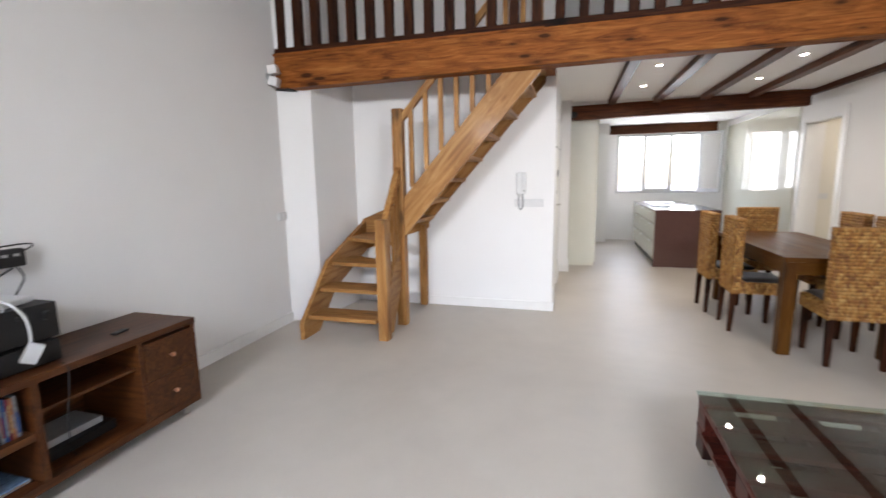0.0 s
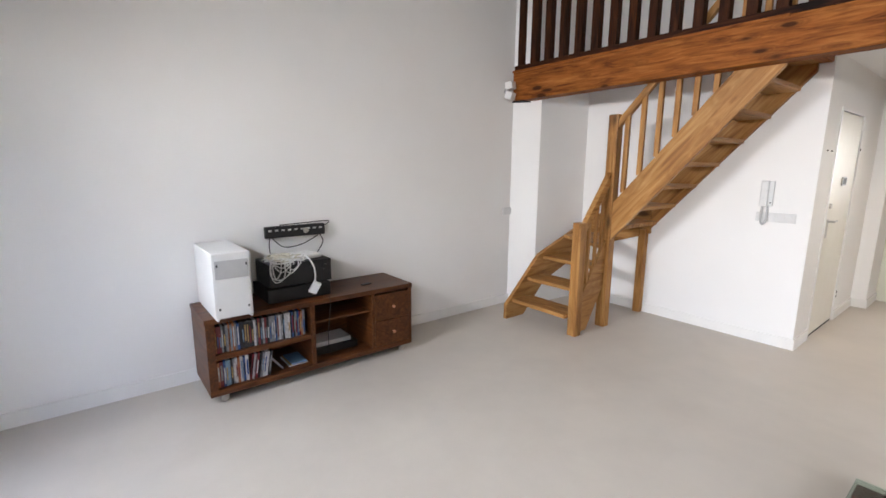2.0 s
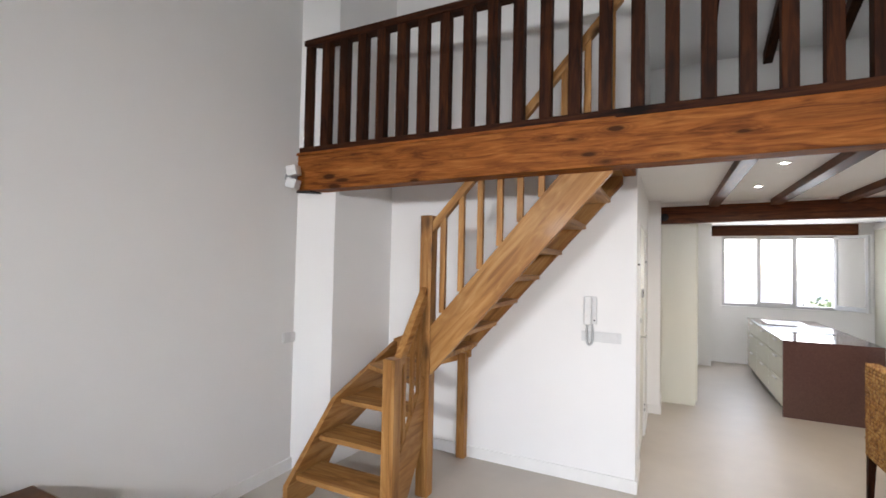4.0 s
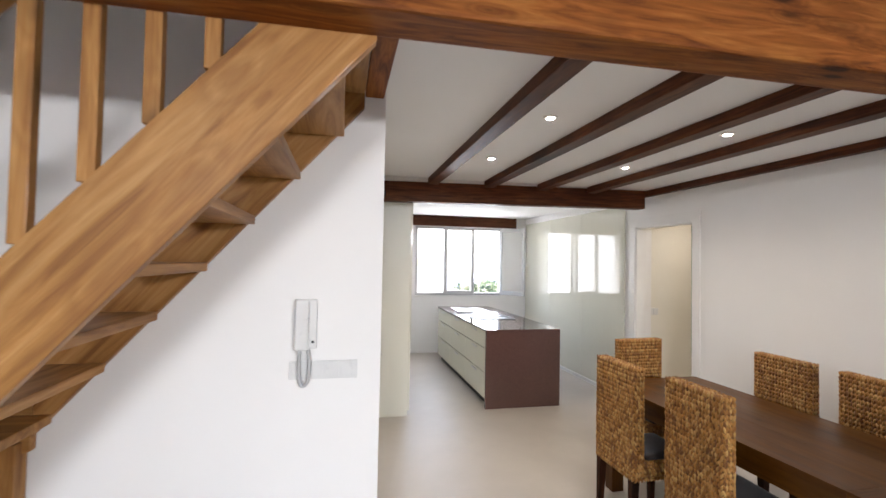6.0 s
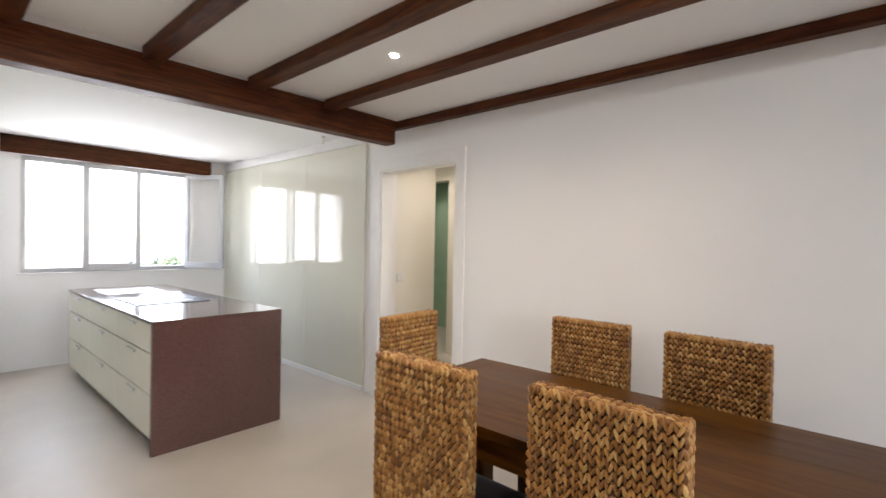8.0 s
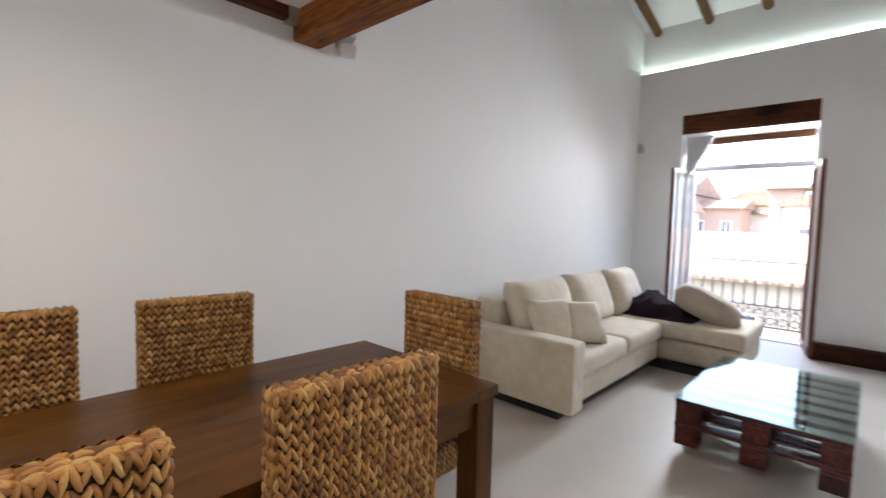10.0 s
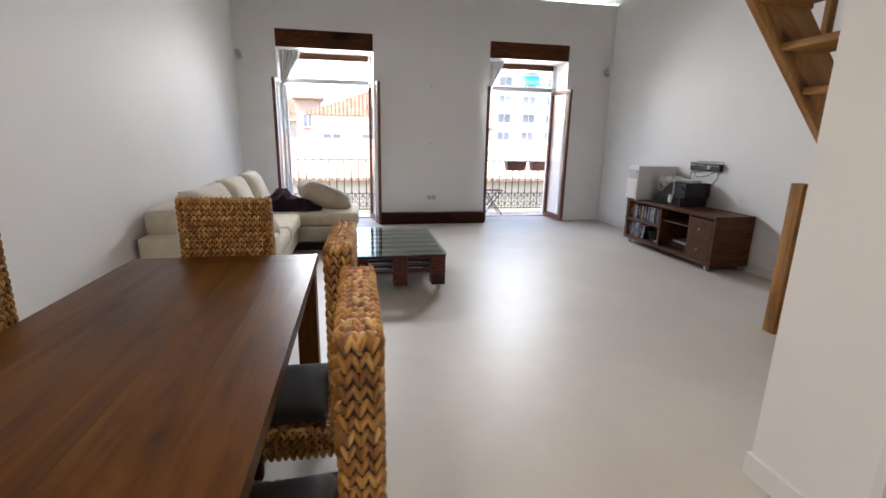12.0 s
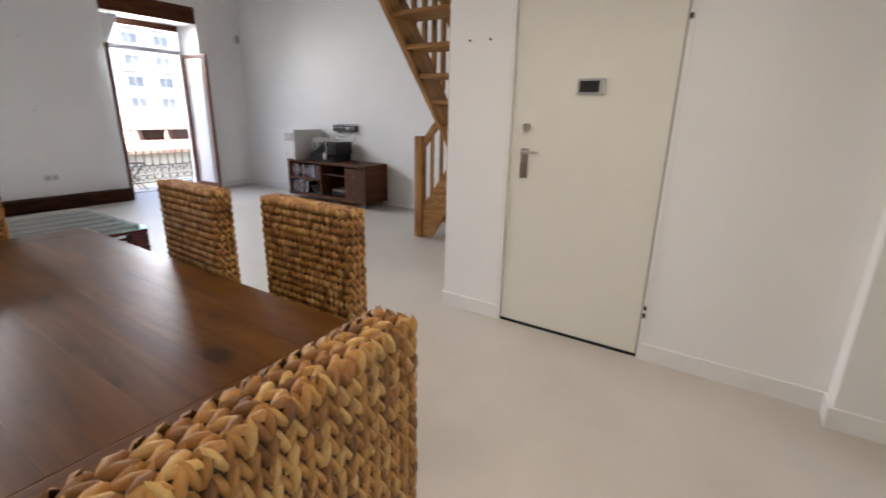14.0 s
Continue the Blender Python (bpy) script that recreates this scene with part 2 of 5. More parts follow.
STEEL = plain("brushed_steel", (0.55, 0.53, 0.5), 0.3, 1.0, 0.08, 40, 0.05)
IRON = plain("wrought_iron", (0.035, 0.035, 0.038), 0.5, 0.6, 0.25, 30, 0.2)
SOFA = fabric("cream_upholstery", (0.70, 0.615, 0.48))
CUSHION = fabric("beige_cushion_cloth", (0.50, 0.42, 0.33))
PURPLE = fabric("aubergine_throw", (0.030, 0.011, 0.027))
PURPLE.node_tree.nodes["Principled BSDF"].inputs["Sheen Weight"].default_value = 0.05
DARKSEAT = fabric("dark_brown_seat_cloth", (0.022, 0.014, 0.011))
CURTAIN = fabric("white_voile", (0.72, 0.71, 0.69), 700, 0.04)
SEAGRASS = seagrass("woven_seagrass")
GLASS = glass("window_glass")
TABLEGLASS = glass("table_glass", (0.80, 0.90, 0.87), 0.0)
LED = glow("led_strip", (0.80, 1.0, 0.93), 0.9)
BULB = glow("spot_bulb", (1.0, 0.95, 0.86), 6.5)


# ---------- mesh helpers ----------
def slab(bm, x0, x1, y0, y1, z0, z1):
    vs = [bm.verts.new((x, y, z)) for x in (x0, x1) for y in (y0, y1) for z in (z0, z1)]
    for a in ((0, 1, 3, 2), (4, 6, 7, 5), (0, 4, 5, 1), (2, 3, 7, 6), (0, 2, 6, 4), (1, 5, 7, 3)):
        bm.faces.new([vs[k] for k in a])
    return vs


def prism(bm, pts, axis, a, b):
    """A flat outline drawn out along an axis from a to b. pts: the two other coordinates in x, y, z order."""
    put = {"x": lambda p, h: (h, p[0], p[1]), "y": lambda p, h: (p[0], h, p[1]), "z": lambda p, h: (p[0], p[1], h)}[axis]
    lo, hi = [bm.verts.new(put(p, a)) for p in pts], [bm.verts.new(put(p, b)) for p in pts]
    bm.faces.new(lo)
    bm.faces.new(hi[::-1])
    for k in range(len(pts)):
        n = (k + 1) % len(pts)
        bm.faces.new((lo[k], hi[k], hi[n], lo[n]))


def tube(bm, p, q, r0, r1=None, seg=10):
    p, q = Vector(p), Vector(q)
    r1 = r0 if r1 is None else r1
    turn = (q - p).to_track_quat("Z", "Y").to_matrix().to_4x4()
    made = bmesh.ops.create_cone(bm, cap_ends=True, segments=seg, radius1=r0, radius2=r1, depth=(q - p).length)["verts"]
    bmesh.ops.transform(bm, matrix=Matrix.Translation((p + q) / 2) @ turn, verts=made)


def ball(bm, c, r, squash=(1, 1, 1), seg=12):
    made = bmesh.ops.create_uvsphere(bm, u_segments=seg, v_segments=seg // 2 + 2, radius=r)["verts"]
    bmesh.ops.transform(bm, matrix=Matrix.Translation(c) @ Matrix.Diagonal((*squash, 1)), verts=made)


def cable(bm, pts, r=0.004, seg=5, steps=6):
    """A smooth round cable through some points."""
    ps = [Vector(p) for p in pts]
    way = []
    for k in range(len(ps) - 1):
        a, b2, c, d = ps[max(k - 1, 0)], ps[k], ps[k + 1], ps[min(k + 2, len(ps) - 1)]
        for s in range(steps):
            u = s / steps
            way.append(0.5 * (2 * b2 + (c - a) * u + (2 * a - 5 * b2 + 4 * c - d) * u * u + (3 * b2 - a - 3 * c + d) * u ** 3))
    way.append(ps[-1])
    rings = []
    for k, p in enumerate(way):
        t = (way[min(k + 1, len(way) - 1)] - way[max(k - 1, 0)])
        q = (t if t.length > 1e-6 else Vector((0, 0, 1))).to_track_quat("Z", "Y")
        rings.append([bm.verts.new(p + q @ Vector((r * math.cos(2 * math.pi * j / seg), r * math.sin(2 * math.pi * j / seg), 0))) for j in range(seg)])
    for a, b2 in zip(rings, rings[1:]):
        for j in range(seg):
            bm.faces.new((a[j], a[(j + 1) % seg], b2[(j + 1) % seg], b2[j]))


def soften(bm, width, seg=2):
    bmesh.ops.recalc_face_normals(bm, faces=bm.faces)
    if width:
        bmesh.ops.bevel(bm, geom=list(bm.edges), offset=width, segments=seg, affect="EDGES", profile=0.6, clamp_overlap=True)


def finish(name, bm, material, smooth=False):
    bmesh.ops.recalc_face_normals(bm, faces=bm.faces)
    me = bpy.data.meshes.new(name)
    bm.to_mesh(me)
    bm.free()
    me.materials.append(material)
    if smooth:
        me.shade_smooth()
    return me


def thing(name, at, label, category, group="", kind=""):
    ob = new(name)
    ob.empty_display_size = 0.1
    ob.matrix_basis = Matrix.Translation(at)
    return tagged(ob, label, category, group, kind)


def part(name, bm, material, parent=None, label="", smooth=False):
    """Links a bmesh, built in world places, as one mesh object under a thing or under a part."""
    ob = new(name, finish(name, bm, material, smooth))
    if parent is not None:
        ob.parent = parent
        if parent.data is None:
            ob.matrix_parent_inverse = parent.matrix_basis.inverted()
    return tagged(ob, label)


def block(name, ext, material, parent=None, label="", bevel=0.0, seg=2):
    bm = bmesh.new()
    slab(bm, *ext)
    soften(bm, bevel, seg)
    return part(name, bm, material, parent, label)


def setting(name, boxes, material, label="", category=""):
    """A piece of the setting out of one or more boxes that butt together."""
    bm = bmesh.new()
    for ext in boxes:
        slab(bm, *ext)
    return tagged(part(name, bm, material), label, category, "", "structure")


def grain(ext):
    """The longest side of a box, for the run of the grain."""
    d = [ext[1] - ext[0], ext[3] - ext[2], ext[5] - ext[4]]
    return "xyz"[d.index(max(d))]


def plank(name, ext, kind, parent=None, label="", bevel=0.004):
    return block(name, ext, wood(kind, grain(ext)), parent, label, bevel)


def pillow(bm, c, size, rot=(0, 0, 0), puff=0.5, nu=14):
    """A stuffed cushion: two bulging sheets sewn along a soft seam."""
    m = pose(*c, *rot)
    w, d, h = size
    grid = {}
    for side in (1, -1):
        for i in range(nu + 1):
            for j in range(nu + 1):
                u, v = 2 * i / nu - 1, 2 * j / nu - 1
                edge = (1 - u ** 4) * (1 - v ** 4)
                pin = 1 - 0.06 * (1 - abs(u)) * abs(v) ** 3
                pin2 = 1 - 0.06 * (1 - abs(v)) * abs(u) ** 3
                z = side * h / 2 * max(0.0, edge) ** puff
                z += 0.02 * h * noise.noise((u * 2.3 + c[0] * 5, v * 2.3 + c[1] * 5, side)) * (edge > 0)
                key = (i, j, 0 if i in (0, nu) or j in (0, nu) else side)
                if key not in grid:
                    grid[key] = bm.verts.new(m @ Vector((u * w / 2 * pin2, v * d / 2 * pin, z)))
    for side in (1, -1):
        for i in range(nu):
            for j in range(nu):
                q = []
                for a, b2 in ((i, j), (i + 1, j), (i + 1, j + 1), (i, j + 1)):
                    q.append(grid[(a, b2, 0 if a in (0, nu) or b2 in (0, nu) else side)])
                bm.faces.new(q if side > 0 else q[::-1])


# ---------- the large structure ----------
XL, XR, YW, YP, YK = -2.510, 3.122, -0.723, 5.0, 10.84   # side walls, window wall, stair wall, kitchen window wall
CEILZ, LOFT = 2.44, 2.53
ROOF0, ROOF1, RIDGE, YB = 3.91, 5.27, 4.2, 7.42           # roof at the window wall, ridge height and place, loft's back wall


def roof_z(y):
    return ROOF0 + (ROOF1 - ROOF0) * (y + 0.82) / (RIDGE + 0.82) if y < RIDGE else ROOF1 - 0.36 * (y - RIDGE)


setting("floor", [(XL - 0.3, XR + 0.12, YW - 0.55, YK + 0.25, -0.25, 0.0), (XR + 0.12, XR + 3.2, 6.15, YK + 0.25, -0.25, 0.0)], FLOORM, "polished grey-beige microcement floor through the whole flat", "floor")
W1, W2, WTOP = (1.24, 2.57), (-1.77, -0.50), 2.725


def notched(name, axis, a, b2, lo, hi, top, holes, label):
    """A wall with openings that start at the floor: (from, to, top); its upper edge runs through top."""
    line = sorted(top)
    zs = lambda u: float(np.interp(u, [p[0] for p in line], [p[1] for p in line]))
    cuts = sorted({lo, hi} | {h for o in holes for h in o[:2]} | {p[0] for p in line if lo < p[0] < hi})
    at = (lambda u, w, z: (u, w, z)) if axis == "y" else (lambda u, w, z: (w, u, z))
    bm = bmesh.new()
    quad = lambda *c: bm.faces.new([bm.verts.new(at(*p)) for p in c])
    low = []
    for u0, u1 in zip(cuts, cuts[1:]):
        z0 = next((o[2] for o in holes if o[0] <= (u0 + u1) / 2 <= o[1]), 0.0)
        low.append(z0)
        for w in (a, b2):
            quad((u0, w, z0), (u1, w, z0), (u1, w, zs(u1)), (u0, w, zs(u0)))
        quad((u0, a, z0), (u1, a, z0), (u1, b2, z0), (u0, b2, z0))
        quad((u0, a, zs(u0)), (u1, a, zs(u1)), (u1, b2, zs(u1)), (u0, b2, zs(u0)))
    for u, z0, z1 in [(lo, 0, zs(lo)), (hi, 0, zs(hi))] + [(o[i], 0, o[2]) for o in holes for i in (0, 1)]:
        quad((u, a, z0), (u, b2, z0), (u, b2, z1), (u, a, z1))
    bmesh.ops.remove_doubles(bm, verts=bm.verts, dist=1e-5)
    bmesh.ops.recalc_face_normals(bm, faces=bm.faces)
    return tagged(part(name, bm, WHITE), label, "wall", "", "structure")


notched("wall_south", "y", YW - 0.55, YW, XL, XR, [(XR, 3.33), (XL, 3.33)], [(*W2, WTOP), (*W1, WTOP)], "white painted wall with two tall balcony doorways")
setting("wall_south_upper", [(XL, XR, YW - 0.55, YW - 0.10, 3.33, 4.0)], WHITE, "white set-back wall above the lit ledge", "wall")


def gable(name, x0, x1, y0, y1, holes, label):
    """A side wall that follows the roof."""
    top = [(y, roof_z(y) + 0.02) for y in (y1, RIDGE, y0)]
    return notched(name, "x", x0, x1, y0, y1, top, holes, label)


BD = (6.68, 7.562, 2.05)
gable("wall_west", XL - 0.25, XL, YW - 0.55, YP + 0.15, [], "tall white painted side wall of the living room")
gable("wall_east", XR, XR + 0.12, YW - 0.55, YB + 0.2, [BD], "tall white painted side wall with a doorway near the kitchen")
setting("wall_east_kitchen", [(XR + 0.03, XR + 0.25, YB + 0.2, YK, 0, CEILZ)], WHITE, "white wall behind the glossy kitchen panels", "wall")
bm = bmesh.new()
prism(bm, [(XL, 4.075), (-2.268, 4.252), (-2.20, YP), (XL, YP)], "z", 0, 5.2)
tagged(part("wall_pier", bm, WHITE), "white splayed pier that thickens the wall beside the stair", "wall", "", "structure")
setting("wall_stair", [(XL, -0.02, YP, YP + 0.15, 0, 4.97)], WHITE, "white wall behind and under the open stair", "wall")
ED = (5.405, 6.30, 2.06)
notched("wall_entrance", "x", -0.17, -0.02, YP + 0.15, 7.1, [(7.1, CEILZ), (YP + 0.15, CEILZ)], [ED], "white wall with the flat's entrance door")
setting("wall_pilaster", [(-0.17, 0.113, 7.1, 7.64, 0, CEILZ)], WHITE, "white wall end that steps out before the kitchen units", "wall")
setting("wall_loft_side", [(-0.17, -0.02, YP + 0.15, YB, LOFT, 4.9)], WHITE, "white wall along the loft", "wall")
setting("wall_loft_back", [(-0.17, XR, YB, YB + 0.2, LOFT, 4.13)], WHITE, "low white back wall of the loft under the roof", "wall")
setting("wall_landing", [(-1.4, -1.3, YP + 0.15, 7.7, 0, 2.5), (-1.4, -0.17, 7.1, 7.2, 0, 2.5)], WHITE, "plain wall of the stairwell outside the entrance", "wall")
KW = (1.06, 2.69, 1.01, 2.25)
setting("wall_north", [(-0.17, KW[0], YK, YK + 0.25, 0, CEILZ), (KW[1], XR + 0.25, YK, YK + 0.25, 0, CEILZ),
    (KW[0], KW[1], YK, YK + 0.25, 0, KW[2]), (KW[0], KW[1], YK, YK + 0.25, KW[3], CEILZ)], WHITE, "white kitchen wall with a wide window", "wall")
setting("wall_kitchen_west", [(-0.17, 0.0, 7.64, YK, 0, CEILZ), (0.52, 0.86, 10.35, YK, 0, CEILZ)], WHITE, "white kitchen side wall with a pier", "wall")
# corridor behind the doorway
setting("wall_corridor", [(XR + 0.12, 3.96, 7.66, 7.76, 0, CEILZ), (4.8, 4.9, 6.3, 8.2, 0, CEILZ), (4.8, 4.9, 8.95, 9.4, 0, CEILZ), (4.8, 4.9, 8.2, 8.95, 2.22, CEILZ), (XR + 0.12, 4.9, 6.2, 6.3, 0, CEILZ), (3.86, 3.96, 7.76, 9.4, 0, CEILZ)],
    DOORW, "ivory painted corridor walls beyond the doorway", "wall")
GREENT = plain("pale_green_tile", (0.36, 0.50, 0.38), 0.15, spread=0.08, scale=3, bump=0.02)
setting("wall_bathroom", [(3.96, 4.8, 9.3, 9.4, 0, CEILZ), (6.2, 6.3, 7.5, 10.8, 0, CEILZ), (4.9, 6.2, 7.4, 7.5, 0, CEILZ), (4.9, 6.2, 10.8, 10.9, 0, CEILZ), (4.9, 5.0, 8.96, 10.8, 0, CEILZ)], GREENT, "pale green tiled bathroom wall at the end of the corridor", "wall")
setting("ceiling_dining", [(-0.17, XR + 0.12, 4.22, YB + 0.2, CEILZ, LOFT)], CEIL, "white plaster ceiling between dark joists", "ceiling")
setting("ceiling_kitchen", [(-1.4, XR + 0.25, YB + 0.2, YK + 0.25, CEILZ, LOFT)], CEIL, "white plaster kitchen ceiling", "ceiling")
setting("ceiling_corridor", [(XR + 0.12, 4.95, 6.2, YB + 0.2, CEILZ, LOFT), (XR + 0.25, 4.95, YB + 0.2, 9.4, CEILZ, LOFT), (4.95, 6.3, 7.4, 10.9, CEILZ, LOFT)], CEIL, "white plaster corridor ceiling", "ceiling")
setting("ceiling_landing", [(-1.4, -0.17, YP + 0.15, YB + 0.2, CEILZ, LOFT)], CEIL, "plain ceiling of the stairwell outside", "ceiling")
bm = bmesh.new()
prism(bm, [(YW - 0.5, roof_z(YW - 0.5)), (RIDGE, ROOF1), (YB + 0.5, roof_z(YB + 0.5)), (YB + 0.5, roof_z(YB + 0.5) + 0.2), (RIDGE, ROOF1 + 0.2), (YW - 0.5, roof_z(YW - 0.5) + 0.2)], "x", XL - 0.3, XR + 0.3)
tagged(part("ceiling_roof", bm, CEIL), "white sloping roof ceiling over living room and loft", "ceiling", "", "structure")
# skirtings
SK = 0.095
setting("baseboard", [
    (XL, XL + 0.014, YW, 4.085, 0, SK), (-2.205, -0.006, YP - 0.014, YP, 0, SK),
    (-0.02, -0.006, YP, ED[0], 0, SK), (-0.02, -0.006, ED[1], 7.1, 0, SK), (-0.006, 0.127, 7.086, 7.1, 0, SK), (0.113, 0.127, 7.1, 7.64, 0, SK),
    (XL + 0.014, W2[0], YW, YW + 0.014, 0, SK), (W1[1], XR - 0.014, YW, YW + 0.014, 0, SK),
    (XR - 0.014, XR, YW + 0.014, BD[0] - 0.095, 0, SK)], TRIMW, "low white painted skirting board", "baseboard")
setting("led_ledge", [(XL, XR, YW - 0.10, YW, 3.33, 3.336)], TRIMW, "white plaster ledge above the balcony doors", "ledge")


# ---------- beams and ceiling timbers ----------
def beam(name, ext, kind, label, bevel=0.012):
    ob = plank(name, ext, kind, None, label, bevel)
    return tagged(ob, label, "beam", "", "structure")


mb = thing("loft_beam", (0.3, 4.14, 2.24), "thick honey-stained knotty wooden beam carrying the loft edge", "beam")
bm = bmesh.new()
prism(bm, [(XL, 2.228), (XR, 2.286), (XR, 2.531), (XL, 2.531)], "y", 4.06, 4.22)
soften(bm, 0.012)
part("beam_timber", bm, wood("beam", "x"), mb, "knotty honey-brown timber")
plank("edge_strip", (XL, -0.085, 4.045, 4.058, 2.512, 2.534), "beam", mb, "thin cover strip along the upper edge", 0.003)
block("end_plate", (XL, XL + 0.15, 4.055, 4.20, 2.214, 2.226), BLACKM, mb, "black steel plate under the beam end", 0.002)
bm = bmesh.new()
prism(bm, [(0.095, 2.19), (XR - 0.075, 2.238), (XR - 0.075, CEILZ), (0.095, 2.388)], "y", 7.30, 7.42)
soften(bm, 0.01)
tagged(part("kitchen_beam", bm, wood("joist", "x")), "dark red-brown stained beam between dining area and kitchen", "beam", "", "structure")
setting("beam_filler", [(0.095, XR - 0.075, 7.325, 7.40, 2.38, CEILZ)], WHITE, "white plaster fill above the kitchen beam", "wall")
beam("kitchen_lintel", (0.86, 2.945, YK - 0.012, YK + 0.1, 2.253, 2.44), "joist", "dark red-brown wooden lintel above the kitchen window", 0.006)
for x in (0.655, 1.235, 1.815, 2.385):
    beam("ceiling_joist", (x - 0.05, x + 0.05, 4.222, 7.30, 2.375, 2.44), "joist", "dark brown ceiling joist running from loft beam to kitchen beam", 0.006)["group"] = "dining ceiling joists"
beam("ceiling_joist", (XR - 0.065, XR, 4.222, 7.45, 2.375, 2.44), "joist", "dark brown half joist along the wall", 0.006)["group"] = "dining ceiling joists"
for k, (a, b2) in enumerate((W2, W1)):
    beam("door_lintel", (a, b2, YW - 0.012, YW + 0.006, 2.495, WTOP), "joist", "dark red-brown wooden lintel board above a balcony door", 0.004)["group"] = "balcony door lintels"
for n in range(10):
    x = 2.96 - 0.593 * n
    bm = bmesh.new()
    tube(bm, (x, YW - 0.12, roof_z(YW - 0.12) - 0.045), (x, RIDGE - 0.06, ROOF1 - 0.06), 0.052, 0.06, 14)
    rf = part("roof_rafter", bm, wood("rafter", "y"), None, "", True)
    tagged(rf, "round brown roof rafter under the white roof boards", "rafter", "roof rafters", "structure")
    if x > 0.05:
        bm = bmesh.new()
        prism(bm, [(RIDGE + 0.06, ROOF1 - 0.16), (YB, roof_z(YB) - 0.13), (YB, roof_z(YB) - 0.001), (RIDGE + 0.06, roof_z(RIDGE + 0.06) - 0.001)], "x", x - 0.045, x + 0.045)
        soften(bm, 0.006)
        tagged(part("loft_rafter", bm, wood("dark", "y")), "dark squared rafter over the loft", "rafter", "loft rafters", "structure")
plank("ridge_beam", (XL, XR, RIDGE - 0.07, RIDGE + 0.07, ROOF1 - 0.22, ROOF1 - 0.02), "rafter")
tagged(bpy.data.objects["ridge_beam"], "brown ridge beam under the roof", "beam", "", "structure")
led = setting("led_strip_light", [(XL + 0.02, XR - 0.02, YW - 0.045, YW - 0.02, 3.337, 3.349)], LED, "glowing cool white light strip along the ledge", "light strip")

# spotlights
# Corridor and bathroom spots are out of view, added to light those rooms.
ADDED_CORRIDOR_SPOTS = ((3.75, 7.1), (4.38, 8.4))
for x, y in ((0.93, 5.27), (0.93, 6.32), (2.12, 6.31), (2.12, 5.27), *ADDED_CORRIDOR_SPOTS, (5.6, 9.3)):
    t = thing("ceiling_spotlight", (x, y, CEILZ), "small round recessed white ceiling spotlight, switched on", "spotlight", "ceiling spotlights")
    bm = bmesh.new()
    tube(bm, (x, y, CEILZ - 0.006), (x, y, CEILZ + 0.002), 0.042, 0.045, 20)
    part("ring", bm, TRIMW, t, "white ring", False)
    bm = bmesh.new()
    tube(bm, (x, y, CEILZ - 0.010), (x, y, CEILZ - 0.0065), 0.019, 0.022, 20)
    part("bulb", bm, BULB, t, "glowing lens")
    ld = bpy.data.lights.new("spot_lamp", "SPOT")
    ld.energy, ld.spot_size, ld.spot_blend, ld.shadow_soft_size, ld.color = (2.6 if (x, y) in ADDED_CORRIDOR_SPOTS else 2.2), radians(155), 1.0, 0.03, (1.0, 0.9, 0.76)
    new("spot_lamp", ld).matrix_basis = look((x, y, CEILZ - 0.02), (x, y, 0))


# ---------- loft railing ----------
beam("stair_trimmer", (-0.115, -0.03, 4.222, YP - 0.001, 2.355, 2.44), "beam", "short brown trimmer joist above the head of the stair", 0.006)
rl = thing("loft_railing", (0.3, 4.14, LOFT), "dark-stained wooden balustrade along the loft edge", "railing")
plank("base_rail", (XL, XR, 4.075, 4.205, 2.532, 2.585), "dark", rl, "", 0.006)
plank("handrail", (XL, XR, 4.085, 4.195, 3.42, 3.475), "dark", rl, "", 0.012)
k = 0
while -2.454 + 0.1772 * k < XR - 0.03:
    x = -2.454 + 0.1772 * k
    plank("baluster", (x - 0.037, x + 0.037, 4.095, 4.165, 2.585, 3.42), "dark", rl, "", 0.005)
    k += 1


# ---------- staircase ----------
st = thing("staircase", (-1.4, 4.4, 0), "open honey pine staircase with winder steps up to the loft", "staircase")


def s_low(x):
    return 0.88 + 1.13 * (x + 1.295)


def board(name, pts, axis, a, b2, kind="pine", run="x", label="", bevel=0.004):
    bm = bmesh.new()
    prism(bm, pts, axis, a, b2)
    soften(bm, bevel)
    return part(name, bm, wood(kind, run), st, label)


def slanted(name):
    """Pine whose grain follows the flight's slope."""
    m = wood("pine", "x").copy()
    m.name = name
    for n in m.node_tree.nodes:
        if n.type == "MAPPING":
            n.vector_type = "TEXTURE"
            s = n.inputs["Scale"].default_value
            n.inputs["Scale"].default_value = tuple(1 / c for c in s)
            n.inputs["Rotation"].default_value = (0, -math.atan(1.13), 0)
    return m


SLOPE = slanted("pine_along_slope")
for y0, y1, up in ((4.21, 4.25, 0.03), (4.955, 4.995, 0.085)):
    bm = bmesh.new()
    prism(bm, [(-1.335, s_low(-1.335) + up), (-0.118, s_low(-0.118) + up), (-0.118, 2.53), (-0.19, 2.53), (-1.335, s_low(-1.335) + 0.385)], "y", y0, y1)
    soften(bm, 0.004)
    part("stringer", bm, SLOPE, st)
for k in range(7):
    z = 1.19 + 0.2 * k
    xc = -1.3 + (z - 1.075) / 1.12 - 0.03
    plank("tread", (xc - 0.13, min(xc + 0.13, -0.118), 4.25, 4.955, z - 0.036, z), "pine", st, "", 0.006)
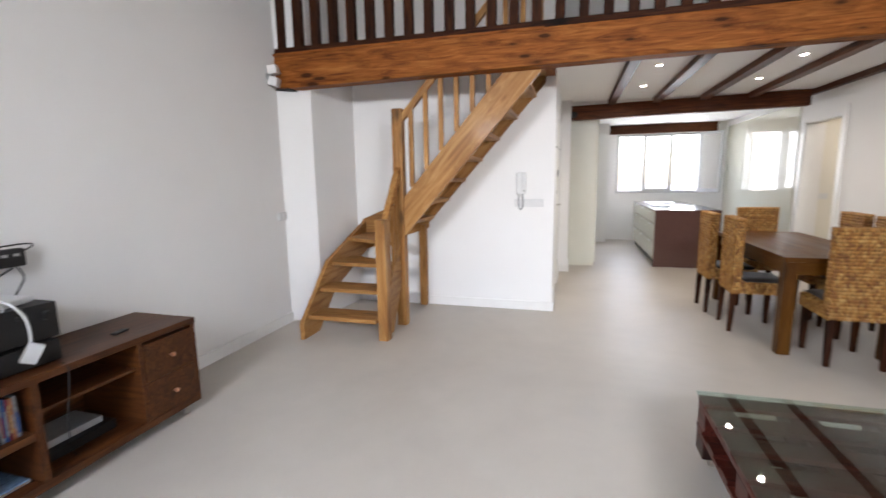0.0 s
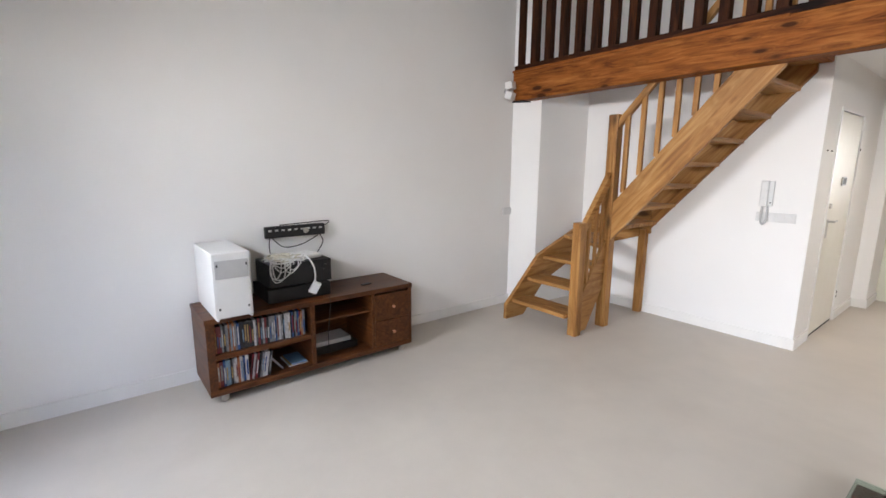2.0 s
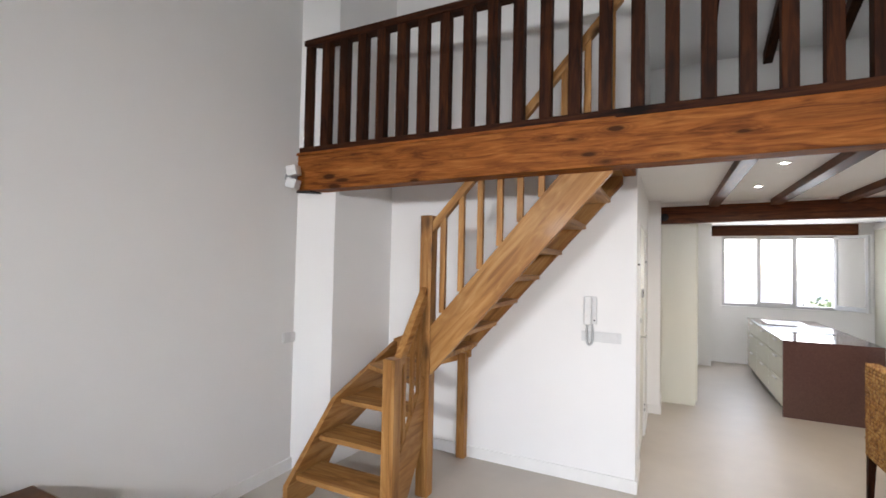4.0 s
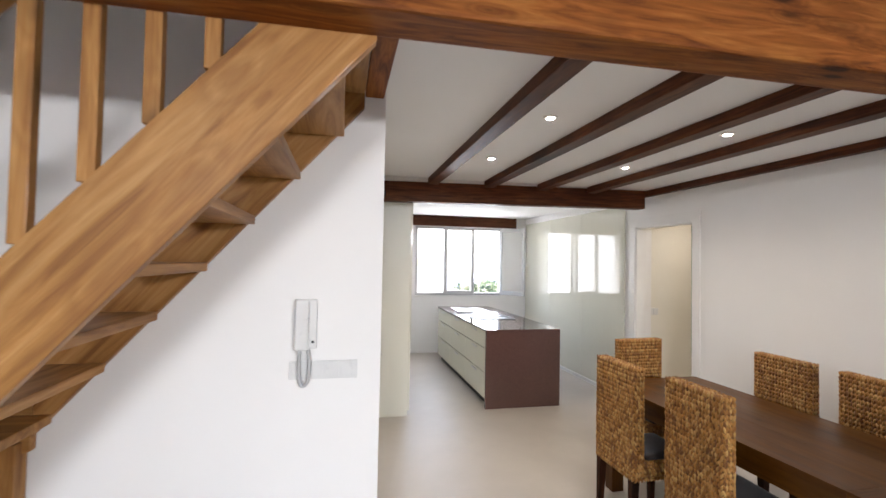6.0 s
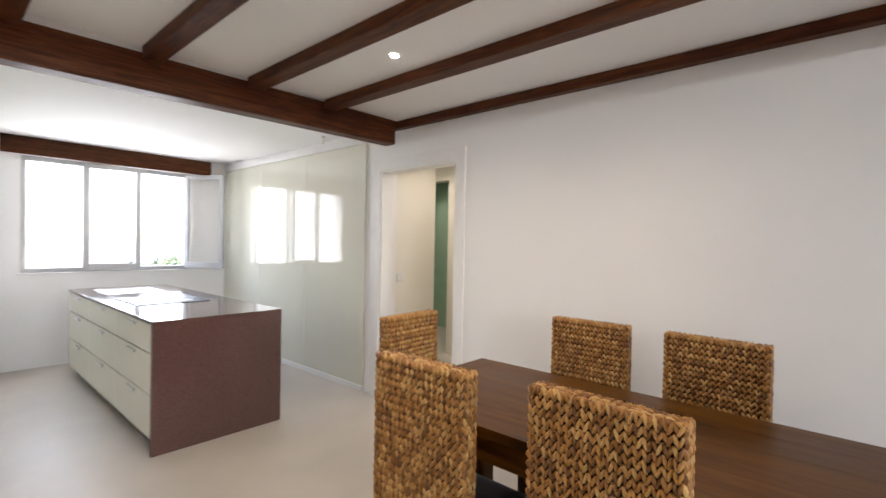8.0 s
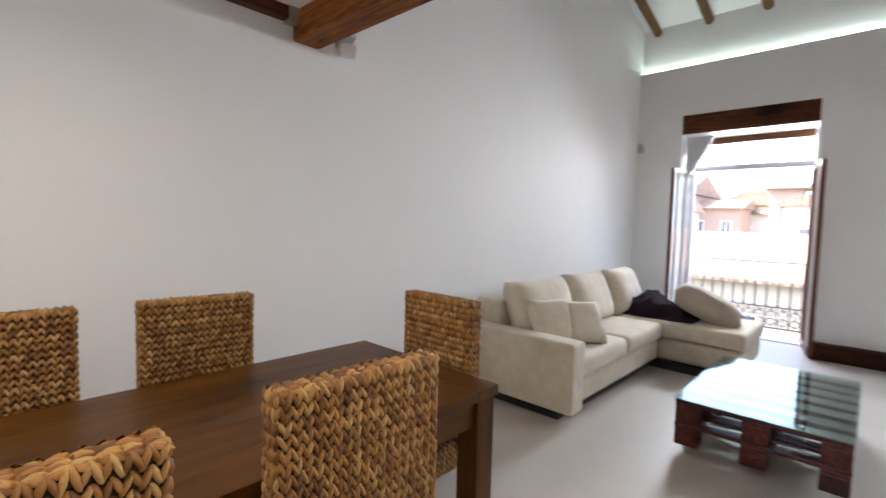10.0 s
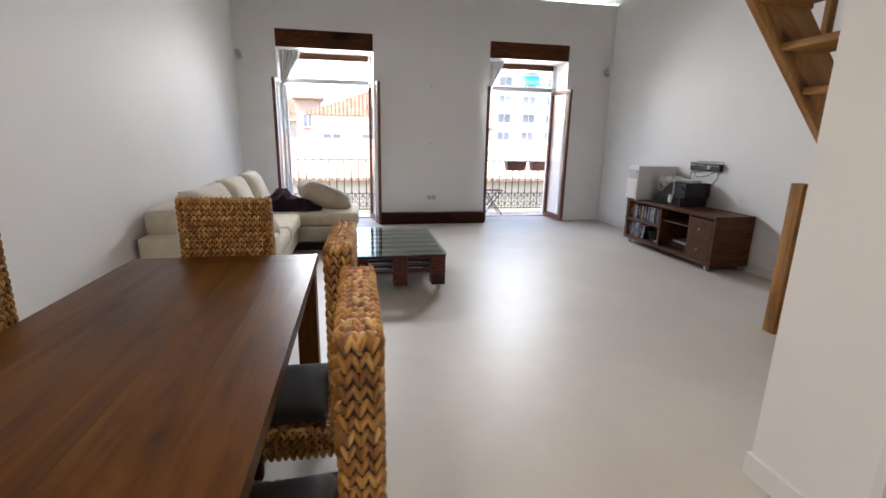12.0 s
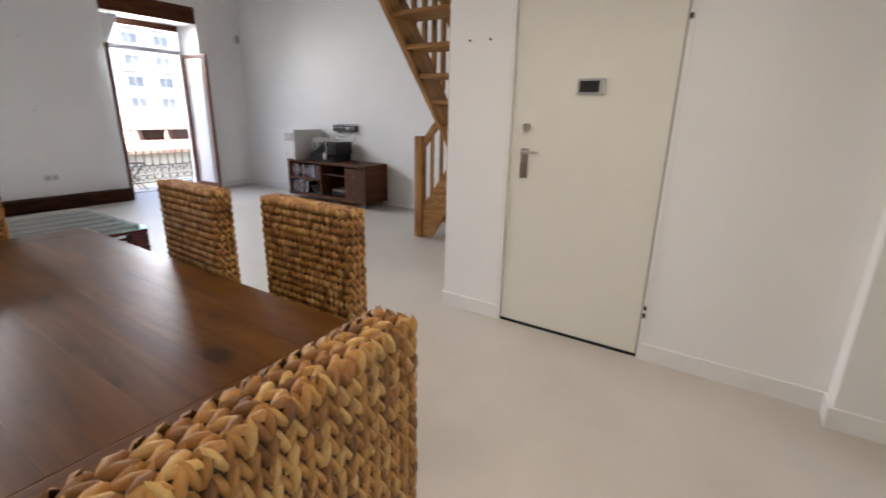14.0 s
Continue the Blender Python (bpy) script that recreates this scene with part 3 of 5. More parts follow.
# lower steps and winders round the tall newel
plank("tread", (-2.08, -1.43, 3.70, 3.97, 0.164, 0.20), "pine", st, "", 0.006)
plank("tread", (-2.08, -1.43, 3.92, 4.20, 0.364, 0.40), "pine", st, "", 0.006)
for z, pts in ((0.60, [(-1.43, 4.14), (-2.08, 4.16), (-2.08, 4.60), (-1.43, 4.29)]),
               (0.80, [(-1.43, 4.22), (-2.08, 4.50), (-2.08, 4.955), (-1.75, 4.955), (-1.42, 4.30)]),
               (1.00, [(-1.42, 4.29), (-1.86, 4.955), (-1.27, 4.955), (-1.27, 4.29)])):
    bm = bmesh.new()
    prism(bm, pts, "z", z - 0.036, z)
    soften(bm, 0.005)
    part("tread", bm, wood("pine", "x"), st)
board("stringer", [(3.62, 0), (3.62, 0.15), (4.10, 0.62), (4.92, 0.92), (4.955, 0.93), (4.955, 0.60), (4.20, 0.32), (3.88, 0.0)], "x", -2.12, -2.08, run="y")
board("stringer", [(-2.12, 0.60), (-2.12, 0.95), (-1.34, 1.26), (-1.34, 0.86)], "y", 4.955, 4.995)
board("stringer", [(3.84, 0.02), (3.84, 0.34), (4.20, 0.86), (4.20, 0.42), (3.96, 0.02)], "x", -1.405, -1.37, run="y")
plank("newel_post", (-1.43, -1.34, 3.75, 3.84, 0, 1.055), "pine", st, "", 0.006)
plank("newel_post", (-1.43, -1.335, 4.20, 4.29, 0, 2.015), "pine", st, "", 0.006)
plank("support_leg", (-1.44, -1.365, 4.92, 4.99, 0, 0.90), "pine", st, "darker pine leg against the wall", 0.005)
board("handrail", [(3.84, 0.93), (3.84, 1.03), (4.20, 1.50), (4.20, 1.38)], "x", -1.415, -1.36, run="y", bevel=0.01)
for y in (3.94, 4.05, 4.14):
    plank("baluster", (-1.40, -1.375, y - 0.016, y + 0.016, 0.42 + 1.3 * (y - 3.9), 0.99 + 1.3 * (y - 3.84)), "pine", st, "", 0.003)
bm = bmesh.new()
prism(bm, [(-1.335, 1.89), (-0.06, 3.30), (-0.06, 3.385), (-1.335, 1.975)], "y", 4.205, 4.26)
soften(bm, 0.012)
part("handrail", bm, SLOPE, st)
for k in range(9):
    x = -1.255 + 0.141 * k
    top = 1.89 + 1.106 * (x + 1.335) + 0.03
    bot = min(s_low(x) + 0.39, 2.53)
    plank("baluster", (x - 0.021, x + 0.021, 4.215, 4.248, bot, top), "pine", st, "", 0.004)


# ---------- dining table ----------
dt = thing("dining_table", (2.07, 5.06, 0), "dark brown stained wooden dining table with thick square legs", "table")
TX0, TX1, TY0, TY1 = 1.70, 2.48, 4.187, 5.935
nb = 5
for k in range(nb):
    w = (TX1 - TX0) / nb
    plank("top_board", (TX0 + k * w + 0.0001, TX0 + (k + 1) * w - 0.0001, TY0 + 0.1095, TY1 - 0.1095, 0.73, 0.766), "table", dt, "", 0.0003)
plank("end_board", (TX0, TX1, TY0, TY0 + 0.109, 0.73, 0.766), "table", dt, "", 0.003)
plank("end_board", (TX0, TX1, TY1 - 0.109, TY1, 0.73, 0.766), "table", dt, "", 0.003)
for e in ((TX0 + 0.03, TX0 + 0.055, TY0 + 0.10, TY1 - 0.10, 0.63, 0.73), (TX1 - 0.055, TX1 - 0.03, TY0 + 0.10, TY1 - 0.10, 0.63, 0.73),
          (TX0 + 0.10, TX1 - 0.10, TY0 + 0.03, TY0 + 0.055, 0.63, 0.73), (TX0 + 0.10, TX1 - 0.10, TY1 - 0.055, TY1 - 0.03, 0.63, 0.73)):
    plank("apron", e, "table", dt, "", 0.003)
for x in (TX0 + 0.01, TX1 - 0.10):
    for y in (TY0 + 0.01, TY1 - 0.10):
        plank("leg", (x, x + 0.09, y, y + 0.09, 0, 0.73), "table", dt, "", 0.005)


# ---------- woven chairs ----------
def weave(verts, faces, o, u, v, n, w, h, seed, pu=0.0222, pv=0.0262):
    """Columns of plaited strands over a rectangle: o corner, u across, v up, n outward."""
    rnd = random.Random(seed)
    o, u, v, n = Vector(o), Vector(u), Vector(v), Vector(n)
    cols, rows = max(1, round(w / pu)), max(1, round(h / pv))
    cu, cv = w / cols, h / rows
    for i in range(cols):
        for j in range(-1, rows):
            for s in (-1, 1):
                c = o + u * ((i + 0.5 + s * 0.215) * cu) + v * ((j + 0.72 + 0.05 * (s > 0)) * cv)
                tilt = 0.40 + rnd.uniform(-0.12, 0.12)
                d = (v * math.cos(tilt) + u * (s * math.sin(tilt))).normalized()
                side = d.cross(n)
                ln, wd, up = cv * rnd.uniform(0.76, 0.88), cu * rnd.uniform(0.22, 0.27), rnd.uniform(0.0085, 0.012)
                b = len(verts)
                verts.append(c - d * ln - n * 0.005)
                for f, wf, uf in ((-0.55, 0.8, 0.72), (0.0, 1.0, 1.0), (0.55, 0.82, 0.66)):
                    for su, hu in ((-1, -0.15), (-0.55, 0.75), (0.55, 0.8), (1, -0.15)):
                        verts.append(c + d * (ln * f) + side * (wd * wf * su) + n * (up * uf * hu))
                verts.append(c + d * (ln * 0.97) - n * 0.006)
                for q in ((0, 2, 1), (0, 3, 2), (0, 4, 3), (1, 2, 6, 5), (2, 3, 7, 6), (3, 4, 8, 7), (5, 6, 10, 9), (6, 7, 11, 10), (7, 8, 12, 11), (9, 10, 13), (10, 11, 13), (11, 12, 13)):
                    faces.append([b + t for t in q])


def woven(name, patches, parent, label=""):
    verts, faces = [], []
    for k, p in enumerate(patches):
        weave(verts, faces, *p, seed=k)
    me = bpy.data.meshes.new(name)
    me.from_pydata([tuple(p) for p in verts], [], faces)
    me.materials.append(SEAGRASS)
    me.shade_smooth()
    ob = new(name, me)
    ob.parent = parent
    ob.matrix_parent_inverse = parent.matrix_basis.inverted()
    return tagged(ob, label, kind="stuff")


# Core coloured dark so the shade between the strands is in its colour.
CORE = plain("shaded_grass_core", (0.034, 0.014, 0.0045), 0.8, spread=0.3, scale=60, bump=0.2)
X, Y, Z = (1, 0, 0), (0, 1, 0), (0, 0, 1)
NX, NY, NZ = (-1, 0, 0), (0, -1, 0), (0, 0, -1)


def dining_chair():
    ch = thing("dining_chair", (0, 0, 0), "high-backed woven seagrass dining chair with dark wooden legs", "chair", "chairs round the dining table")
    w, b0, b1, top, low = 0.198, -0.225, -0.163, 1.002, 0.37
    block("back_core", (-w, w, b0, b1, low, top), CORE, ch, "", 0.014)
    g = 0.001
    woven("woven_back", [
        ((w, b0 - g, low), NX, Z, NY, 2 * w, top - low), ((-w, b1 + g, 0.46), X, Z, Y, 2 * w, top - 0.46),
        ((w + g, b0, low), Y, Z, X, b1 - b0, top - low), ((-w - g, b1, low), NY, Z, NX, b1 - b0, top - low),
        ((-w + 0.022, b0, top + g), Y, X, Z, b1 - b0, 2 * w - 0.026)], ch, "plaited golden-brown seagrass back")
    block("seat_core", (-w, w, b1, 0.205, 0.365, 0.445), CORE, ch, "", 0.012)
    woven("woven_seat", [
        ((w + g, b1, low), Y, Z, X, 0.205 - b1, 0.07), ((-w - g, 0.205, low), NY, Z, NX, 0.205 - b1, 0.07),
        ((-w, 0.205 + g, low), X, Z, Y, 2 * w, 0.07), ((-w, b1, 0.445 + g), X, Y, Z, 2 * w, 0.205 - b1)], ch, "plaited seagrass seat")
    bm = bmesh.new()
    pillow(bm, (0, 0.03, 0.468), (0.37, 0.34, 0.045), puff=0.3, nu=12)
    part("seat_pad", bm, DARKSEAT, ch, "dark brown cloth seat pad", True)
    for sx in (-1, 1):
        for y, dy in ((-0.205, -0.012), (0.165, 0.0)):
            bm = bmesh.new()
            c0, c1, x = 0.016, 0.024, sx * (w - 0.03)
            lo = [bm.verts.new((x + a * c0, y + dy + b2 * c0, 0)) for a, b2 in ((-1, -1), (1, -1), (1, 1), (-1, 1))]
            hi = [bm.verts.new((x + a * c1, y + b2 * c1, 0.368)) for a, b2 in ((-1, -1), (1, -1), (1, 1), (-1, 1))]
            bm.faces.new(lo[::-1])
            bm.faces.new(hi)
            for t in range(4):
                bm.faces.new((lo[t], lo[(t + 1) % 4], hi[(t + 1) % 4], hi[t]))
            soften(bm, 0.003)
            part("leg", bm, wood("dark", "z"), ch, "dark stained wooden leg")
    return ch


chair = dining_chair()
# seat centre and turn: the sitter faces +y at turn 0
CHAIRS = [(1.757, 4.878, -90, -2.0), (1.71, 5.475, -90, 0.0), (2.535, 5.42, 90, 0.0), (2.505, 4.853, 90, -4.0), (2.128, 4.24, 0, -1.0), (2.205, 6.03, 180, 3.0)]
for k, (x, y, rz, extra) in enumerate(CHAIRS):
    m = pose(x, y, 0, 0, 0, rz + extra)
    if k == 0:
        chair.matrix_basis = m
    else:
        copy_thing(chair, m)


# ---------- sofa ----------
so = thing("sofa", (2.6, 1.4, 0), "cream fabric corner sofa with a chaise, standing against the wall", "sofa")


def soft(name, ext, mat, parent, label="", r=0.04, seg=4):
    bm = bmesh.new()
    slab(bm, *ext)
    soften(bm, r, seg)
    return part(name, bm, mat, parent, label, True)


block("plinth", (2.26, 3.06, 0.98, 2.72, 0, 0.075), BLACKM, so, "black plinth", 0.004)
block("plinth", (1.58, 3.06, 0.10, 0.97, 0, 0.075), BLACKM, so, "black plinth", 0.004)
soft("base", (2.20, 3.08, 0.93, 2.61, 0.075, 0.27), SOFA, so)
soft("chaise_base", (1.52, 3.08, 0.03, 0.92, 0.075, 0.27), SOFA, so)
soft("armrest", (2.13, 3.085, 2.61, 2.78, 0.075, 0.555), SOFA, so, r=0.025)
soft("backrest", (2.86, 3.10, 0.03, 2.608, 0.27, 0.73), SOFA, so)
soft("chaise_cushion", (1.50, 2.86, 0.03, 0.91, 0.275, 0.43), SOFA, so, r=0.055)
for y0, y1 in ((0.93, 1.76), (1.77, 2.60)):
    soft("seat_cushion", (2.16, 2.86, y0, y1, 0.275, 0.43), SOFA, so, r=0.06)
for y0 in (0.12, 0.94, 1.78):
    bm = bmesh.new()
    pillow(bm, (2.74, y0 + 0.4, 0.64), (0.50, 0.80, 0.27), (3 * math.sin(y0 * 9), -66 - 3 * math.cos(y0 * 7), 3 * math.cos(y0 * 5)), 0.48)
    part("back_cushion", bm, SOFA, so, "plump cream back cushion", True)
bm = bmesh.new()
pillow(bm, (2.50, 2.43, 0.595), (0.36, 0.36, 0.15), (0, -64, -24), 0.45)
tagged(part("scatter_cushion", bm, SOFA, None, "", True), "small cream scatter cushion leaning in the sofa corner", "cushion", "sofa cushions")
bm = bmesh.new()
pillow(bm, (2.37, 2.19, 0.585), (0.35, 0.35, 0.15), (6, -56, -34), 0.45)
tagged(part("scatter_cushion", bm, SOFA, None, "", True), "small cream scatter cushion leaning on the sofa seat", "cushion", "sofa cushions")
bm = bmesh.new()
pillow(bm, (1.93, 0.44, 0.575), (0.62, 0.56, 0.28), (4, -25, 14), 0.42)
tagged(part("large_cushion", bm, CUSHION, None, "", True), "large beige cushion lying on the chaise", "cushion")
bm = bmesh.new()
nu, nv, rows = 56, 52, []
for i in range(nu + 1):
    line = []
    for j in range(nv + 1):
        u, v = i / nu, j / nv
        x, y = 1.94 + 0.74 * u, 0.17 + 0.66 * v
        edge = min(1.0, 6.5 * min(u, 1 - u, v, 1 - v) * (0.8 + 0.5 * noise.noise((u * 5, v * 5, 3.0))))
        fold = 1 - abs(noise.noise((u * 3.4 + 2, v * 2.6, 1.0))) * 1.7
        heap = math.exp(-((u - 0.62) / 0.22) ** 2 - ((v - 0.52) / 0.34) ** 2)
        z = 0.436 + max(0.0, edge) * (0.035 + 0.12 * heap + 0.09 * max(0.0, fold) + 0.02 * noise.noise((u * 17, v * 17, 5.0)))
        line.append(bm.verts.new((x + 0.03 * noise.noise((v * 6, u * 2, 8.0)), y + 0.03 * noise.noise((u * 6, v * 2, 11.0)), z)))
    rows.append(line)
for p, q in zip(rows, rows[1:]):
    for j in range(nv):
        bm.faces.new((p[j], q[j], q[j + 1], p[j + 1]))
bmesh.ops.solidify(bm, geom=bm.faces[:], thickness=0.004)
tagged(part("throw_blanket", bm, PURPLE, None, "", True), "crumpled dark aubergine throw heaped on the chaise", "blanket")


# ---------- pallet coffee table ----------
ct = thing("coffee_table", (1.145, 1.995, 0), "low coffee table of red-brown pallets under a glass top on castors", "coffee table")
CX0, CX1, CY0, CY1 = 0.772, 1.562, 1.40, 2.62
for lev in (0, 1):
    z = 0.062 + 0.136 * lev
    for x in (CX0 + 0.005, (CX0 + CX1) / 2 - 0.06, CX1 - 0.125):
        for y in (CY0 + 0.01, (CY0 + CY1) / 2 - 0.06, CY1 - 0.13):
            plank("spacer_block", (x, x + 0.12, y, y + 0.12, z, z + 0.088), "pallet", ct, "", 0.004)
        plank("runner_board", (x, x + 0.12, CY0 + 0.01, CY1 - 0.01, z + 0.0885, z + 0.110), "pallet", ct, "", 0.003)
    ny = 7
    for k in range(ny):
        y = CY0 + 0.01 + k * (CY1 - CY0 - 0.02 - 0.1) / (ny - 1)
        plank("deck_board", (CX0 + 0.002, CX1 - 0.002, y, y + 0.1, z + 0.1105, z + 0.132), "pallet", ct, "", 0.003)
block("glass_top", (CX0 - 0.005, CX1 + 0.005, CY0 - 0.005, CY1 + 0.005, 0.3345, 0.345), TABLEGLASS, ct, "clear greenish glass top", 0.002)


def castor(parent, x, y, top, r=0.028):
    bm = bmesh.new()
    tube(bm, (x - 0.01, y, r), (x + 0.01, y, r), r, None, 16)
    slab(bm, x - 0.018, x - 0.0125, y - 0.014, y + 0.014, r - 0.004, top - 0.002)
    slab(bm, x + 0.0125, x + 0.018, y - 0.014, y + 0.014, r - 0.004, top - 0.002)
    slab(bm, x - 0.024, x + 0.024, y - 0.024, y + 0.024, top - 0.004, top)
    part("castor", bm, STEEL, parent, "small steel castor wheel")


for x in (CX0 + 0.06, CX1 - 0.06):
    for y in (CY0 + 0.07, CY1 - 0.07):
        castor(ct, x, y, 0.062)


# ---------- media cabinet ----------
mc = thing("media_cabinet", (-2.28, 1.62, 0), "low dark wooden media cabinet with open shelves and two drawers", "cabinet")
MX0, MX1, MY0, MY1, MZ0, MZ1 = -2.49, -2.03, 0.85, 2.41, 0.06, 0.585
plank("top_board", (MX0, MX1 + 0.004, MY0 - 0.004, MY1 + 0.004, MZ1 - 0.035, MZ1), "cabinet", mc, "", 0.003)
plank("bottom_board", (MX0, MX1, MY0, MY1, MZ0, MZ0 + 0.04), "cabinet", mc, "", 0.003)
for y0, y1 in ((MY0, MY0 + 0.05), (1.535, 1.567), (2.035, 2.06), (MY1 - 0.03, MY1)):
    plank("upright", (MX0, MX1, y0, y1, MZ0 + 0.04, MZ1 - 0.035), "cabinet", mc, "", 0.002)
plank("shelf", (MX0, MX1 - 0.006, MY0 + 0.05, 1.535, 0.30, 0.335), "cabinet", mc, "", 0.002)
plank("shelf", (MX0, MX1 - 0.03, 1.567, 2.035, 0.40, 0.415), "cabinet", mc, "", 0.002)
plank("back_board", (MX0, MX0 + 0.01, MY0 + 0.05, 2.035, MZ0 + 0.04, MZ1 - 0.035), "cabinet", mc, "", 0.001)
for z0, z1 in ((0.104, 0.313), (0.317, 0.531)):
    d = plank("drawer", (MX0 + 0.05, MX1 + 0.003, 2.063, MY1 - 0.033, z0, z1), "cabinet", mc, "", 0.003)
    bm = bmesh.new()
    ball(bm, (MX1 + 0.022, 2.225, (z0 + z1) / 2), 0.013, (1, 1, 1), 12)
    tube(bm, (MX1 + 0.002, 2.225, (z0 + z1) / 2), (MX1 + 0.016, 2.225, (z0 + z1) / 2), 0.006)
    part("knob", bm, plain("copper_knob", (0.6, 0.3, 0.18), 0.3, 0.9, 0.1), d, "small round copper knob", True)
for x in (MX0 + 0.05, MX1 - 0.04):
    for y in (MY0 + 0.09, MY1 - 0.08):
        castor(mc, x, y, MZ0, 0.026)


# ---------- kitchen island ----------
ki = thing("kitchen_island", (1.81, 9.0, 0), "kitchen island with brown quartz top and end and cream gloss drawers", "kitchen island")
IX0, IX1, IY0, IY1, IZ = 1.37, 2.255, 7.71, 10.32, 0.869
block("worktop", (IX0, IX1, IY0, IY1, IZ - 0.02, IZ), BROWNQ, ki, "glossy brown quartz worktop", 0.002)
block("end_panel", (IX0, IX1, IY0, IY0 + 0.03, 0, IZ - 0.0205), BROWNQ, ki, "brown quartz end panel", 0.002)
# Black instead of cream: the drawer gaps' shade is put into the carcass colour.
block("carcass", (IX0 + 0.03, IX1 - 0.03, IY0 + 0.031, IY1 - 0.01, 0.10, IZ - 0.021), BLACKM, ki, "carcass coloured black for the shade in the drawer gaps")
block("plinth", (IX0 + 0.07, IX1 - 0.07, IY0 + 0.031, IY1 - 0.03, 0, 0.10), BLACKM, ki, "dark recessed plinth", 0.0)
for c in range(3):
    y0 = IY0 + 0.034 + c * 0.853
    for z0, z1 in ((0.10, 0.379), (0.389, 0.648), (0.659, 0.840)):
        d = block("drawer_front", (IX0 + 0.008, IX0 + 0.0295, y0, y0 + 0.849, z0, z1), CREAM, ki, "", 0.002)
        bm = bmesh.new()
        slab(bm, IX0 - 0.008, IX0 + 0.007, y0 + 0.34, y0 + 0.52, z1 - 0.034, z1 - 0.018)
        part("handle", bm, GREYP, d, "slim grey handle")
hob = thing("induction_hob", (1.7, 8.85, IZ), "flat black glass induction hob set in the island top", "hob")
block("glass_plate", (1.50, 2.05, 8.55, 9.15, IZ + 0.0005, IZ + 0.005), BLACKP, hob, "", 0.001)
for dx, dy, r in ((0.14, 0.16, 0.085), (0.40, 0.16, 0.07), (0.14, 0.43, 0.07), (0.40, 0.43, 0.09)):
    bm = bmesh.new()
    tube(bm, (1.5 + dx, 8.55 + dy, IZ + 0.0052), (1.5 + dx, 8.55 + dy, IZ + 0.0058), r, None, 28)
    part("cooking_zone", bm, GREYP, hob, "thin grey ring marking")
sk = thing("kitchen_sink", (1.75, 9.8, IZ), "stainless steel sink with a bent tap in the island top", "sink")
for e in ((1.52, 1.54, 9.5, 10.05, IZ + 0.001, IZ + 0.006), (1.98, 2.0, 9.5, 10.05, IZ + 0.001, IZ + 0.006), (1.54, 1.98, 9.5, 9.52, IZ + 0.001, IZ + 0.006), (1.54, 1.98, 10.03, 10.05, IZ + 0.001, IZ + 0.006)):
    block("rim", e, STEEL, sk, "", 0.001)
# Flat plate in darkened steel; the bowl's inner shade is painted in.
block("bowl", (1.545, 1.975, 9.525, 10.025, IZ + 0.0005, IZ + 0.003), plain("shaded_steel", (0.25, 0.25, 0.25), 0.25, 1.0, 0.1), sk, "", 0.0)

# tall cream units and gloss panels
for k in range(4):
    y0 = 7.64 + k * 0.66
    u = thing("tall_cabinet", (0.26, y0 + 0.33, 0), "tall cream gloss kitchen unit without handles, floor to ceiling", "cabinet", "tall kitchen units")
    block("body", (0.005, 0.495, y0 + 0.022, y0 + 0.656, 0.06, CEILZ - 0.004), CREAM, u, "", 0.0)
    block("door", (0.497, 0.517, y0 + (0.0 if k == 0 else 0.003), y0 + 0.657, 0.06, CEILZ - 0.01), CREAM, u, "", 0.002)
    block("plinth", (0.005, 0.46, y0 + 0.022, y0 + 0.656, 0.0, 0.058), GREYP, u, "", 0.0)
    if k == 0:
        block("side_panel", (0.117, 0.4965, y0, y0 + 0.02, 0.0, CEILZ - 0.004), SATIN, u, "cream satin side panel", 0.001)
gp = thing("gloss_wall_panels", (3.14, 9.2, 0), "cream back-painted glass sliding panels along the kitchen wall", "wall panel")
for k in range(3):
    y0 = 7.80 + k * 1.01
    block("panel", (XR + 0.012, XR + 0.028, y0, y0 + 1.006, 0.05, 2.33), CREAM, gp, "", 0.001)
block("bottom_rail", (XR + 0.0, XR + 0.029, 7.80, 10.83, 0, 0.048), TRIMW, gp, "white floor rail", 0.002)
block("top_rail", (XR + 0.0, XR + 0.029, 7.80, 10.83, 2.332, 2.40), TRIMW, gp, "white top rail", 0.002)


# ---------- doors and windows ----------
def door_trim(name, ext, label):
    return setting(name, ext, TRIMW, label, "door frame")


door_trim("door_frame_corridor", [(XR - 0.016, XR - 0.001, BD[0] - 0.092, BD[0], 0, BD[2] + 0.10), (XR - 0.016, XR - 0.001, BD[1], BD[1] + 0.10, 0, BD[2] + 0.10),
    (XR - 0.016, XR - 0.001, BD[0], BD[1], BD[2], BD[2] + 0.10), (XR - 0.001, XR + 0.125, BD[0], BD[0] + 0.014, 0, BD[2] - 0.014), (XR - 0.001, XR + 0.125, BD[1] - 0.014, BD[1], 0, BD[2] - 0.014),
    (XR - 0.001, XR + 0.125, BD[0], BD[1], BD[2] - 0.014, BD[2])], "white painted frame of the open doorway")
door_trim("door_frame_entrance", [(-0.06, -0.012, ED[0], ED[0] + 0.028, 0, ED[2]), (-0.06, -0.012, ED[1] - 0.022, ED[1], 0, ED[2]), (-0.06, -0.012, ED[0] + 0.028, ED[1] - 0.022, ED[2] - 0.03, ED[2])],
    "white frame of the entrance door")
ed = thing("door_1", (-0.06, 5.85, 0), "smooth ivory entrance door, closed, with steel lever handle", "door", kind="structure")
block("door_leaf", (-0.065, -0.024, ED[0] + 0.033, ED[1] - 0.029, 0.02, ED[2] - 0.035), DOORW, ed, "", 0.003)
